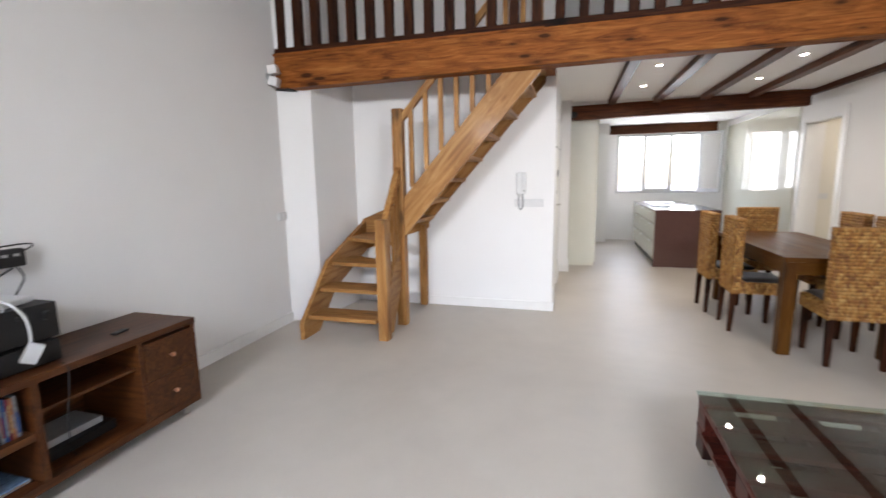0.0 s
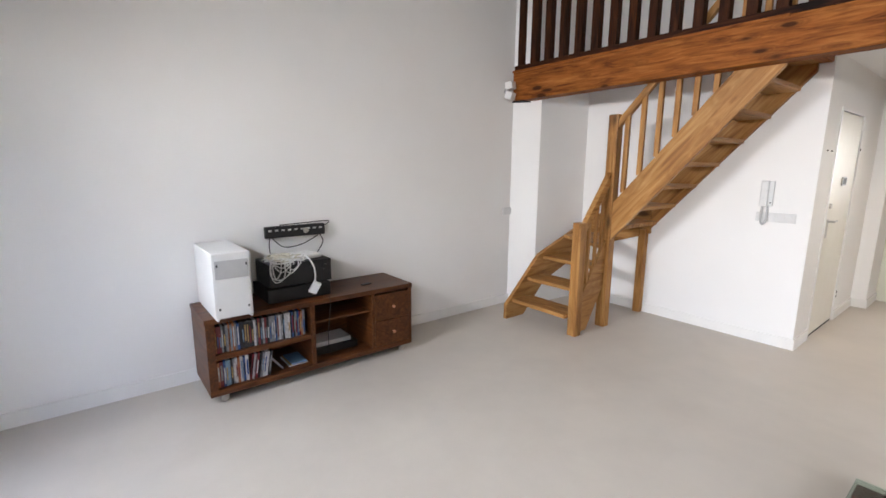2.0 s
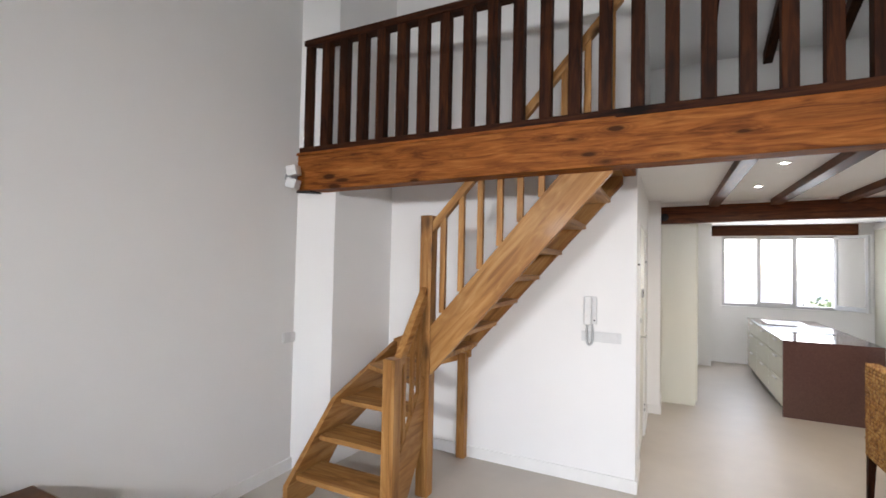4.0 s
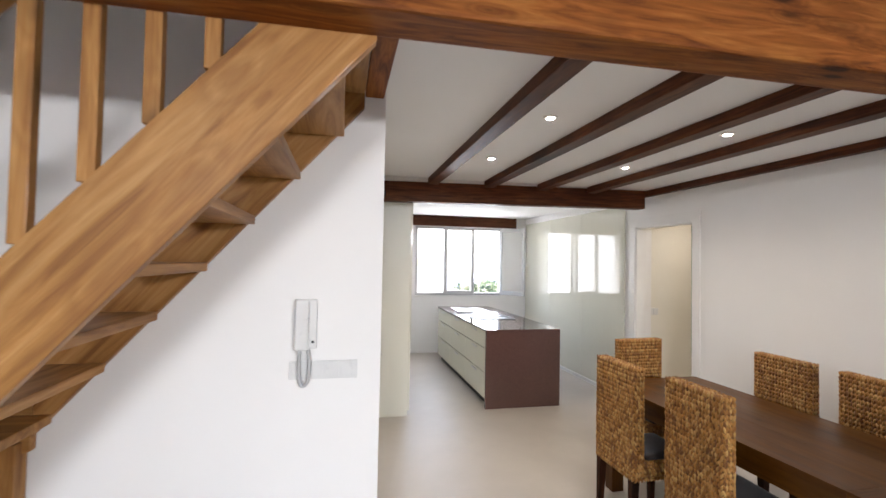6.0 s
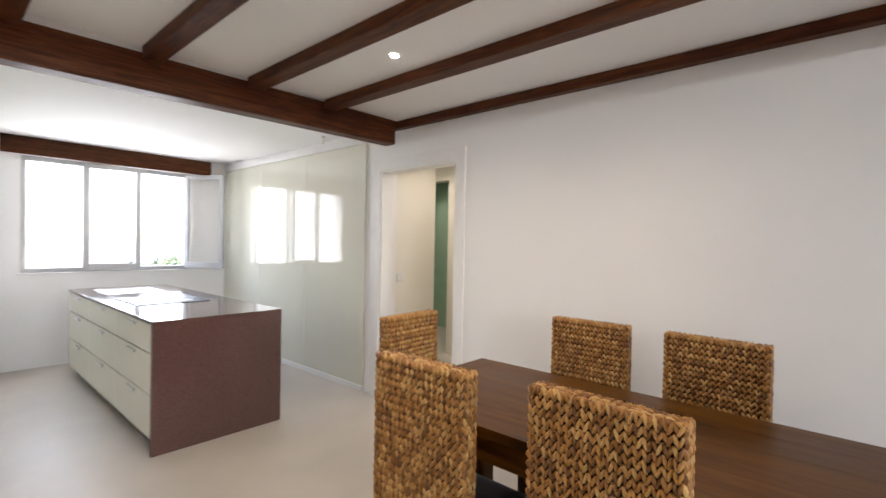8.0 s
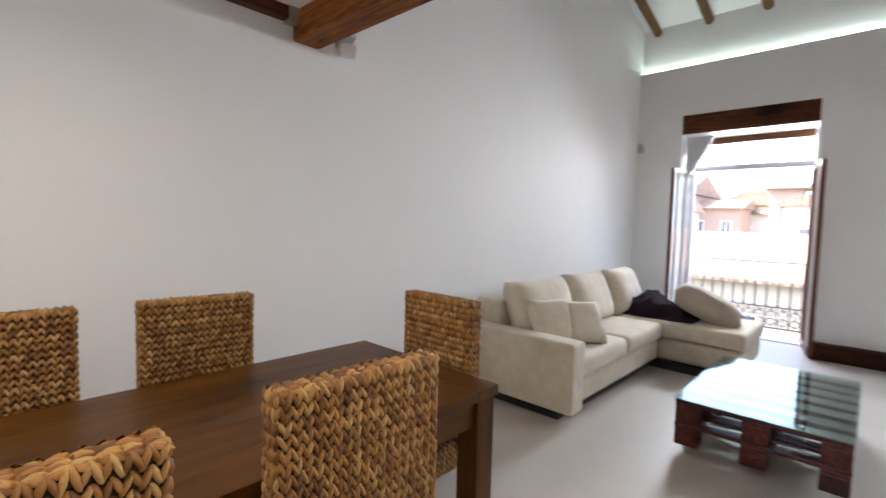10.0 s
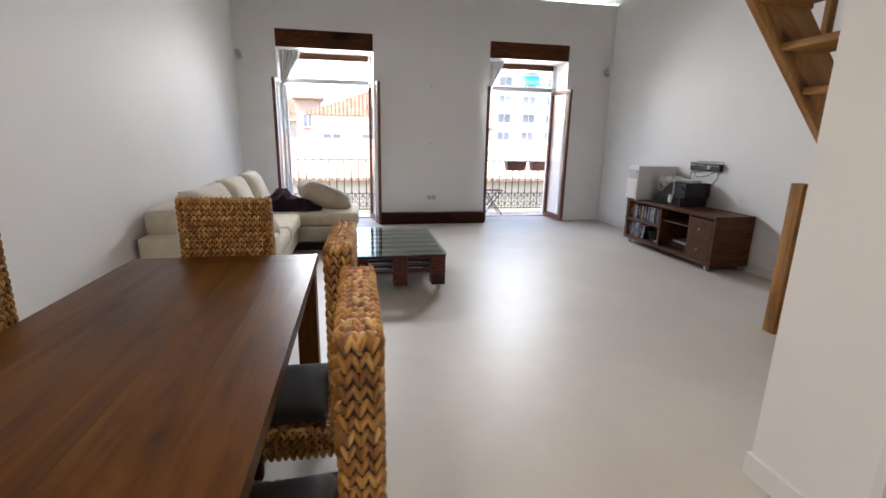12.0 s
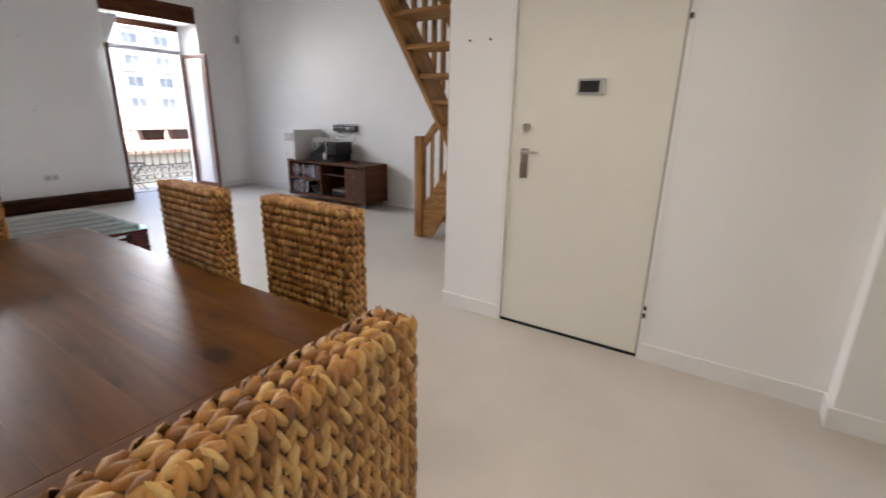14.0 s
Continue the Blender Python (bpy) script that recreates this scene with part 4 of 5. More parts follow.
# Two black strips stand in for shade in the hinge-side and bottom gaps.
block("gap_seal", (-0.05, -0.032, ED[1] - 0.0285, ED[1] - 0.0225, 0.019, ED[2] - 0.034), BLACKM, ed, "black strip for the shade in the hinge-side gap", 0.0)
block("threshold", (-0.16, -0.026, ED[0] + 0.03, ED[1] - 0.024, 0.0, 0.018), BLACKM, ed, "black strip for the shade in the gap under the door", 0.0)
h = block("handle_plate", (-0.024, -0.018, 5.505, 5.555, 0.93, 1.10), STEEL, ed, "steel handle plate", 0.003)
bm = bmesh.new()
tube(bm, (-0.018, 5.53, 1.08), (0.03, 5.53, 1.08), 0.009, None, 14)
tube(bm, (0.026, 5.524, 1.08), (0.026, 5.625, 1.083), 0.008, 0.007, 14)
part("lever", bm, STEEL, h, "steel lever")
bm = bmesh.new()
tube(bm, (-0.024, 5.53, 1.217), (-0.008, 5.53, 1.217), 0.024, 0.02, 22)
part("deadlock", bm, STEEL, ed, "round steel deadlock")
v = block("viewer_frame", (-0.024, -0.010, 5.80, 5.94, 1.39, 1.47), GREYP, ed, "silver frame of the door viewer", 0.004)
block("viewer_screen", (-0.010, -0.008, 5.812, 5.915, 1.402, 1.458), BLACKP, v, "small black screen")
for z in (1.723, 0.303, 0.26):
    bm = bmesh.new()
    tube(bm, (-0.014, ED[1] - 0.012, z - 0.012), (-0.014, ED[1] - 0.012, z + 0.012), 0.008, None, 10)
    part("hinge", bm, BLACKM, ed, "dark hinge knuckle")
for y in (5.142, 5.275):
    bm = bmesh.new()
    tube(bm, (-0.02, y, 1.69), (-0.012, y, 1.69), 0.006, None, 10)
    tagged(part("wall_screw", bm, BLACKM), "dark screw head in the white wall", "screw", "wall screws")
for x, z in ((0.382, 2.046), (0.386, 1.217)):
    bm = bmesh.new()
    tube(bm, (x, YW, z), (x, YW + 0.006, z), 0.007, None, 10)
    tagged(part("wall_plug", bm, BLACKM), "dark fixing hole in the white wall", "screw", "wall plugs")


def leaf(parent, hx, hy, w, angle, z0, z1, mat_out, mat_edge=None):
    """A glazed leaf hinged at (hx, hy), swung by angle; w may be negative to open the other way."""
    m = Matrix.Translation((hx, hy, 0)) @ pose(0, 0, 0, 0, 0, angle)
    s, f, d = (1 if w > 0 else -1), 0.048, 0.04

    def piece(nm, a, b2, c0, c1, mat, th, par, lab=""):
        bm = bmesh.new()
        slab(bm, min(a * s, b2 * s), max(a * s, b2 * s), -th / 2, th / 2, c0, c1)
        soften(bm, 0.004 if th > 0.02 else 0.0)
        bmesh.ops.transform(bm, matrix=m, verts=bm.verts)
        return part(nm, bm, mat, par, lab)

    w = abs(w)
    piece("leaf_stile", 0, f, z0, z1, mat_out, d, parent)
    piece("leaf_stile", w - f, w - 0.012, z0, z1, mat_out, d, parent)
    piece("leaf_edge", w - 0.0118, w, z0, z1, mat_edge or mat_out, d + 0.004, parent)
    piece("leaf_rail", f, w - f, z1 - f, z1, mat_out, d, parent)
    piece("leaf_rail", f, w - f, z0, z0 + f * 1.6, mat_out, d, parent)
    pane = piece("pane", f - 0.004, w - f + 0.004, z0 + f * 1.6 - 0.004, z1 - f + 0.004, GLASS, 0.006, parent, "clear glass pane")
    pane.visible_shadow = False


FRAME = wood("frame", "z")
YF = YW - 0.47
for k, (a, b2) in enumerate((W1, W2)):
    dw = thing("window_%d" % (k + 1), ((a + b2) / 2, YF, 0), "tall balcony door with both glazed leaves open and a fanlight above", "balcony door", "balcony doors", "structure")
    t0 = 2.08
    block("window_frame", (a, a + 0.055, YF - 0.04, YF + 0.03, 0, 2.49), PVC, dw, "", 0.004)
    block("window_frame", (b2 - 0.055, b2, YF - 0.04, YF + 0.03, 0, 2.49), PVC, dw, "", 0.004)
    block("window_frame", (a + 0.055, b2 - 0.055, YF - 0.04, YF + 0.03, 2.43, 2.49), PVC, dw, "", 0.004)
    block("transom", (a + 0.055, b2 - 0.055, YF - 0.04, YF + 0.03, t0, t0 + 0.06), PVC_BACKLIT, dw, "transom bar, coloured grey for its backlit shade", 0.004)
    p = block("fanlight_pane", (a + 0.055, b2 - 0.055, YF - 0.012, YF - 0.006, t0 + 0.06, 2.43), GLASS, dw, "clear fixed pane")
    p.visible_shadow = False
    block("head_board", (a, b2, YF + 0.03, YW - 0.013, 2.49, 2.72), WHITE, dw, "white soffit behind the lintel", 0.0)
    block("shutter_box", (a + 0.06, b2 - 0.06, YF + 0.031, YF + 0.06, 2.405, 2.489), wood("joist", "x"), dw, "brown slatted shutter edge", 0.003)
    block("threshold", (a, b2, YF - 0.05, YF + 0.03, 0.0, 0.018), STEEL, dw, "low metal threshold", 0.003)
    w = (b2 - a - 0.11) / 2
    leaf(dw, b2 - 0.05, YF + 0.03, w, 82, 0.02, t0 - 0.005, PVC, FRAME)
    leaf(dw, a + 0.05, YF + 0.03, w, 101 if k == 0 else 97, 0.02, t0 - 0.005, FRAME, FRAME)


def curtain(x0, x1, y, tail, seed):
    """A gathered voile swept to one side: wide at the rod, bunched at the jamb, then hanging down."""
    bm = bmesh.new()
    rnd = random.Random(seed)
    nu, rows = 40, [2.485, 2.40, 2.30, 2.20, 2.10, 2.0, 1.7, 1.3, 0.9, 0.5, 0.06]
    wid = [1.0, 0.90, 0.70, 0.50, 0.34, 0.24, 0.20, 0.19, 0.18, 0.18, 0.19]
    ring = []
    for z, w in zip(rows, wid):
        line = []
        for i in range(nu + 1):
            u = i / nu
            x = x1 + (x0 - x1) * u * (w if z > 2.05 else w * tail)
            dy = (0.018 + 0.012 * w) * math.sin(u * 42 + z * 0.6) + 0.01 * math.sin(u * 17 + z * 2)
            line.append(bm.verts.new((x, y + dy, z)))
        ring.append(line)
    for r0, r1 in zip(ring, ring[1:]):
        for i in range(nu):
            bm.faces.new((r0[i], r0[i + 1], r1[i + 1], r1[i]))
    ob = part("curtain", bm, CURTAIN, None, "", True)
    md = ob.modifiers.new("thick", "SOLIDIFY")
    md.thickness = 0.004
    return tagged(ob, "white voile curtain gathered to one side of a balcony door", "curtain", "balcony door curtains")


curtain(W1[1] - 0.32, W1[1] - 0.012, YW - 0.2, 0.35, 1)
curtain(W2[1] - 0.30, W2[1] - 0.012, YW - 0.2, 1.0, 2)

kw = thing("window_3", ((KW[0] + KW[1]) / 2, YK, KW[2]), "white kitchen window of three lights with one sash swung inwards", "window", kind="structure")
YQ = YK + 0.06
for e in ((KW[0], KW[0] + 0.05, YQ, YQ + 0.07, KW[2], KW[3]), (KW[1] - 0.05, KW[1], YQ, YQ + 0.07, KW[2], KW[3]), (KW[0] + 0.05, KW[1] - 0.05, YQ, YQ + 0.07, KW[2], KW[2] + 0.05),
          (KW[0] + 0.05, KW[1] - 0.05, YQ, YQ + 0.07, KW[3] - 0.05, KW[3]), (1.585, 1.635, YQ, YQ + 0.07, KW[2] + 0.05, KW[3] - 0.05), (2.11, 2.16, YQ, YQ + 0.07, KW[2] + 0.05, KW[3] - 0.05)):
    block("window_frame", e, SASH, kw, "", 0.004)
for a, b2 in ((KW[0] + 0.05, 1.585), (2.16, KW[1] - 0.05)):
    if a < 2:
        p = block("pane", (a, b2, YQ + 0.03, YQ + 0.036, KW[2] + 0.05, KW[3] - 0.05), GLASS, kw, "clear pane")
        p.visible_shadow = False
block("window_sill", (KW[0] - 0.02, KW[1] + 0.02, YK - 0.02, YQ, KW[2] - 0.02, KW[2]), TRIMW, kw, "white sill", 0.003)
leaf(kw, 2.66, YQ, -0.53, 125, KW[2] + 0.015, KW[3] - 0.015, SASH)
leaf(kw, 1.60, YQ, 0.53, -9, KW[2] + 0.015, KW[3] - 0.015, SASH)


# ---------- small fixtures ----------
ic = thing("intercom_phone", (-0.33, YP, 1.2), "white door intercom handset with a looped cord on the stair wall", "intercom")
block("base", (-0.397, -0.300, YP - 0.022, YP - 0.001, 1.222, 1.437), PLATE, ic, "", 0.006)
block("handset", (-0.392, -0.333, YP - 0.05, YP - 0.0225, 1.217, 1.439), PLATE, ic, "", 0.012, 3)
block("button", (-0.322, -0.310, YP - 0.026, YP - 0.0222, 1.247, 1.257), BLACKM, ic, "small dark button")
bm = bmesh.new()
cable(bm, [(-0.368, YP - 0.03, 1.217), (-0.371, YP - 0.03, 1.16), (-0.366, YP - 0.035, 1.085), (-0.350, YP - 0.035, 1.066), (-0.332, YP - 0.03, 1.09), (-0.328, YP - 0.028, 1.15), (-0.334, YP - 0.02, 1.222)], 0.0085, 8, 8)
part("cord", bm, GREYP, ic, "grey spiral cord", True)


def plate(name, at, n, axis, label, category, w=0.078, h=0.08, sign=1):
    """A row of square wall plates: rockers or sockets."""
    x, y, z = at
    t = thing(name, at, label, category)
    total = n * 0.071 + 0.008

    def ext(a0, a1, d0, d1, z0, z1):
        return (x + a0, x + a1, *sorted((y + sign * d0, y + sign * d1)), z0, z1) if axis == "x" else (*sorted((x + sign * d0, x + sign * d1)), y + a0, y + a1, z0, z1)

    block("surround", ext(-total / 2, total / 2, 0.0005, 0.009, z - h / 2, z + h / 2), PLATE, t, "", 0.003)
    for k in range(n):
        c = -total / 2 + 0.004 + 0.0355 + 0.071 * k
        if category == "light switch":
            block("rocker", ext(c - 0.03, c + 0.03, 0.0092, 0.013, z - 0.03, z + 0.03), PLATE, t, "", 0.003)
        else:
            bm = bmesh.new()
            if axis == "x":
                tube(bm, (x + c, y + sign * 0.0092, z), (x + c, y + sign * 0.011, z), 0.022, None, 20)
            else:
                tube(bm, (x + sign * 0.0092, y + c, z), (x + sign * 0.011, y + c, z), 0.022, None, 20)
            part("socket_well", bm, GREYP, t, "round socket well")
    return t


plate("switch_plate", (-0.268, YP, 1.127), 4, "x", "white four-gang switch plate below the intercom", "light switch", sign=-1)
plate("wall_socket", (0.366, YW, 0.395), 2, "x", "white double socket low on the white wall", "socket")
plate("switch_plate", (XL, 4.03, 1.055), 2, "y", "white double switch plate beside the pier", "light switch")
plate("wall_socket", (XR, 3.19, 0.28), 1, "y", "white socket low on the wall behind the table", "socket", sign=-1)
plate("switch_plate", (3.42, 7.66, 1.07), 2, "x", "ivory double switch plate on the corridor wall", "light switch", sign=-1)


def wall_speaker(x, y, z, side, label):
    """Two small tilted boxes on a stalk, fixed to the side wall."""
    t = thing("wall_speaker", (x, y, z), label, "speaker", "wall speakers")
    for name, dz, ry in (("upper_box", 0.06, -10), ("lower_box", -0.065, 14)):
        bm = bmesh.new()
        slab(bm, -0.04, 0.04, -0.05, 0.04, -0.038, 0.038)
        soften(bm, 0.008)
        bmesh.ops.transform(bm, matrix=pose(x + side * 0.065, y, z + dz * 0.8, 0, ry * side, side * 15), verts=bm.verts)
        part(name, bm, PLASTIC, t)
    bm = bmesh.new()
    tube(bm, (x, y, z), (x + side * 0.05, y, z), 0.012, None, 10)
    tube(bm, (x, y, z), (x + side * 0.006, y, z), 0.032, None, 16)
    part("bracket", bm, GREYP, t, "grey wall bracket")


wall_speaker(XL, 3.96, 2.32, 1, "white double box speaker on the wall beside the loft beam")
wall_speaker(XR, 3.92, 2.36, -1, "white double box speaker on the wall beside the loft beam")


def corner_light(x, z, side):
    t = thing("wall_spotlight", (x, YW, z), "small grey-white adjustable spotlight in the corner by a balcony door", "wall light", "corner spotlights")
    bm = bmesh.new()
    tube(bm, (x, YW, z), (x, YW + 0.012, z), 0.035, None, 18)
    part("mount", bm, PLASTIC, t)
    bm = bmesh.new()
    tube(bm, (x, YW + 0.012, z), (x + side * 0.01, YW + 0.06, z - 0.01), 0.008, None, 10)
    part("arm", bm, GREYP, t)
    bm = bmesh.new()
    tube(bm, (x + side * 0.02, YW + 0.05, z + 0.04), (x - side * 0.012, YW + 0.09, z - 0.06), 0.03, 0.04, 18)
    part("shade", bm, GREYP, t, "grey spotlight head")


corner_light(XR - 0.08, 2.37, 1)
corner_light(XL + 0.11, 2.37, -1)
jh = block("joist_hanger", (XR - 0.075, XR - 0.0005, 4.2205, 4.275, 2.362, 2.4395), STEEL, None, "", 0.002)
tagged(jh, "grey steel hanger holding the half joist on the beam", "bracket")
bm = bmesh.new()
tube(bm, (0.15, 7.285, 2.262), (0.15, 7.299, 2.262), 0.045, 0.04, 20)
ball(bm, (0.15, 7.285, 2.262), 0.036, (1, 0.7, 1), 14)
tagged(part("round_sensor", bm, BLACKP, None, "", True), "small round black sensor on the kitchen beam", "sensor")
bm = bmesh.new()
tube(bm, (3.0, 8.3, 2.36), (3.0, 8.3, CEILZ), 0.004, None, 8)
tube(bm, (3.0, 8.3, CEILZ - 0.012), (3.0, 8.3, CEILZ), 0.02, None, 14)
tagged(part("ceiling_hook", bm, STEEL), "thin steel stub hanging from the kitchen ceiling", "hook")
# long timber along the window wall
tm = thing("floor_timber", (0.35, YW + 0.07, 0), "long rough dark brown timber lying along the white wall", "timber")
bm = bmesh.new()
slab(bm, -0.475, 1.185, YW + 0.006, YW + 0.135, 0, 0.165)
bmesh.ops.subdivide_edges(bm, edges=[e for e in bm.edges if abs(e.verts[0].co.x - e.verts[1].co.x) > 1], cuts=24, use_grid_fill=True)
for v in bm.verts:
    if v.co.z > 0.1:
        v.co.z += 0.006 * noise.noise(v.co * 6)
    if v.co.y > YW + 0.1:
        v.co.y += 0.006 * noise.noise(v.co * 5)
part("timber_body", bm, wood("dark", "x"), tm)

# ---------- things on the media cabinet ----------
pc = thing("computer_tower", (-2.24, 1.0, MZ1), "white metal computer tower with grey drive panel standing on the cabinet", "computer")
block("case", (-2.49, -1.96, 0.905, 1.13, MZ1 + 0.012, 1.01), PLASTIC, pc, "white case", 0.006)
for y in (0.91, 1.11):
    block("foot_rail", (-2.44, -1.955, y, y + 0.015, MZ1, MZ1 + 0.012), PLASTIC, pc, "", 0.002)
block("drive_panel", (-1.96, -1.956, 0.92, 1.116, 0.85, 0.965), GREYP, pc, "grey mesh drive panel", 0.001)
block("front_panel", (-1.96, -1.957, 0.92, 1.116, 0.61, 0.845), PLASTIC, pc, "", 0.001)
for y, z in ((0.932, 0.935), (1.104, 0.935), (0.932, 0.66), (1.104, 0.66)):
    block("vent_slot", (-1.9565, -1.954, y - 0.005, y + 0.005, z - 0.008, z + 0.008), BLACKM, pc, "dark vent slot")
av = thing("stereo_receiver", (-2.3, 1.52, MZ1), "black stereo receiver on top of a flat black player", "receiver")
block("player", (-2.47, -2.12, 1.275, 1.735, MZ1 + 0.004, 0.685), BLACKP, av, "flat black disc player", 0.004)
block("receiver_body", (-2.47, -2.15, 1.30, 1.76, 0.69, 0.855), BLACKP, av, "black receiver body", 0.005)
for y, z, r in ((1.71, 0.80, 0.022), (1.60, 0.815, 0.009)):
    bm = bmesh.new()
    tube(bm, (-2.15, y, z), (-2.128, y, z), r, r * 0.9, 18)
    part("knob", bm, BLACKP, av, "round control knob")
for y in (1.32, 1.68):
    bm = bmesh.new()
    tube(bm, (-2.2, y, MZ1), (-2.2, y, MZ1 + 0.004), 0.018, None, 14)
    part("foot", bm, BLACKM, av)
cb = thing("cable_tangle", (-2.25, 1.45, 0.855), "tangle of cream and white cables heaped on the receiver", "cables")
rnd = random.Random(4)
for k in range(7):
    bm = bmesh.new()
    c = Vector((-2.22 + rnd.uniform(-0.05, 0.04), 1.42 + rnd.uniform(-0.05, 0.10), 0.861))
    pts = []
    for j in range(15):
        a = j * 0.95 + k
        r = 0.05 + 0.06 * rnd.random()
        pts.append(c + Vector((0.7 * r * math.cos(a), r * math.sin(a), 0.006 + 0.045 * rnd.random())))
    cable(bm, pts, 0.0045, 6, 5)
    part("cable", bm, PLASTIC if k % 2 else plain("cream_cable", (0.55, 0.52, 0.42), 0.5), cb, "", True)
bm = bmesh.new()
cable(bm, [(-2.2, 1.50, 0.88), (-2.15, 1.56, 0.90), (-2.115, 1.60, 0.84), (-2.11, 1.615, 0.77), (-2.105, 1.61, 0.70)], 0.006, 8, 8)
part("hanging_cable", bm, PLASTIC, cb, "white adapter cable hanging down the front", True)
for k, (y0, y1, zl) in enumerate(((1.31, 1.41, 0.73), (1.32, 1.38, 0.76), (1.30, 1.44, 0.75), (1.34, 1.45, 0.80), (1.42, 1.52, 0.81), (1.40, 1.50, 0.79), (1.33, 1.47, 0.83))):
    x = -2.135 + 0.008 * (k % 3)
    bm = bmesh.new()
    cable(bm, [(-2.19, y0 + 0.03, 0.875), (x - 0.004, y0, 0.85), (x, y0 + 0.005, zl + 0.03), (x + 0.004, (y0 + y1) / 2 - 0.01, zl), (x, y1 - 0.01, zl + 0.035), (x - 0.004, y1, 0.85), (-2.19, y1 + 0.02, 0.88)], 0.0042, 6, 7)
    part("hanging_cable", bm, PLASTIC, cb, "white cable loop hanging down the front", True)
bm = bmesh.new()
slab(bm, -0.03, 0.03, -0.012, 0.012, -0.045, 0.045)
soften(bm, 0.005)
bmesh.ops.transform(bm, matrix=pose(-2.09, 1.60, 0.665, 8, 28, 78), verts=bm.verts)
part("power_adapter", bm, PLASTIC, cb, "white power adapter")
ru = thing("router_box", (-2.28, 1.58, 0.857), "flat white router box lying on the receiver", "router")
bm = bmesh.new()
slab(bm, -0.09, 0.09, -0.11, 0.11, 0, 0.03)
soften(bm, 0.01, 3)
bmesh.ops.transform(bm, matrix=pose(-2.3, 1.60, 0.8555, 0, 0, 15), verts=bm.verts)
part("box", bm, PLASTIC, ru)
wp = thing("wall_media_panel", (XL, 1.62, 0.99), "long black wall-mounted socket strip with small grey sockets", "power strip")
block("panel", (XL + 0.001, XL + 0.045, 1.385, 1.862, 0.992, 1.082), BLACKP, wp, "", 0.012)
for k in range(9):
    y = 1.42 + 0.05 * k
    block("socket", (XL + 0.0455, XL + 0.049, y - 0.012, y + 0.012, 1.045, 1.058), GREYP if k % 3 else PLASTIC, wp, "small socket")
bm = bmesh.new()
tube(bm, (XL + 0.045, 1.70, 1.037), (XL + 0.056, 1.70, 1.037), 0.022, 0.02, 20)
part("dial", bm, STEEL, wp, "round silver dial")
bm = bmesh.new()
cable(bm, [(XL + 0.03, 1.42, 0.995), (XL + 0.04, 1.41, 0.92), (XL + 0.06, 1.42, 0.82), (XL + 0.1, 1.45, 0.72)], 0.004, 6)
cable(bm, [(XL + 0.03, 1.82, 0.995), (XL + 0.04, 1.84, 0.93), (XL + 0.05, 1.78, 0.84), (XL + 0.09, 1.70, 0.70)], 0.004, 6)
cable(bm, [(XL + 0.03, 1.44, 0.99), (XL + 0.05, 1.52, 0.92), (XL + 0.05, 1.66, 0.93), (XL + 0.04, 1.80, 0.99)], 0.004, 6)
cable(bm, [(XL + 0.03, 1.85, 1.06), (XL + 0.04, 1.90, 1.09), (XL + 0.03, 1.86, 1.10), (XL + 0.03, 1.70, 1.095), (XL + 0.03, 1.5, 1.09)], 0.004, 6)
part("cords", bm, BLACKM, wp, "thin black cords", True)
rc = thing("remote_control", (-2.2, 2.08, MZ1), "small black remote control lying on the cabinet top", "remote control")
bm = bmesh.new()
slab(bm, -0.018, 0.018, -0.045, 0.045, 0, 0.012)
soften(bm, 0.005)
bmesh.ops.transform(bm, matrix=pose(-2.2, 2.08, MZ1, 0, 0, 12), verts=bm.verts)
part("body", bm, BLACKP, rc)

# disc cases, one by one
CASES = [plain("case_%s" % n, c, 0.25, spread=0.35, scale=70, bump=0.0) for n, c in (
    ("black", (0.02, 0.02, 0.025)), ("blue", (0.03, 0.07, 0.20)), ("white", (0.5, 0.5, 0.52)), ("red", (0.16, 0.025, 0.03)), ("grey", (0.2, 0.2, 0.22)),
    ("yellow", (0.36, 0.24, 0.10)), ("pale_blue", (0.16, 0.25, 0.36)), ("orange", (0.30, 0.11, 0.05)))]
WORDS = ["black", "blue", "white", "red", "grey", "yellow", "pale blue", "orange"]
rnd = random.Random(11)


def disc_case(y, z, w, h, lean=0.0):
    k = rnd.choice([0, 0, 0, 0, 1, 1, 2, 2, 3, 4, 4, 4, 6, 7])
    bm = bmesh.new()
    slab(bm, -0.14, 0, 0, w, 0, h)
    bmesh.ops.transform(bm, matrix=pose(-2.06 - rnd.uniform(0, 0.012), y, z, lean, 0, 0), verts=bm.verts)
    t = thing("disc_case", (-2.16, y, z), "slim %s disc case standing upright on the cabinet shelf" % WORDS[k], "disc case", "disc cases on the shelves")
    part("case", bm, CASES[k], t)
    bm = bmesh.new()
    lo, hi = h * rnd.uniform(0.12, 0.3), h * rnd.uniform(0.6, 0.9)
    slab(bm, 0.0005, 0.0013, w * 0.25, w * 0.75, lo, hi)
    bmesh.ops.transform(bm, matrix=pose(-2.06, y, z, lean, 0, 0), verts=bm.verts)
    part("spine_title", bm, CASES[rnd.choice([2, 2, 2, 4, 4, 3, 6, 1, 0, 5])], t, "coloured spine lettering bar")


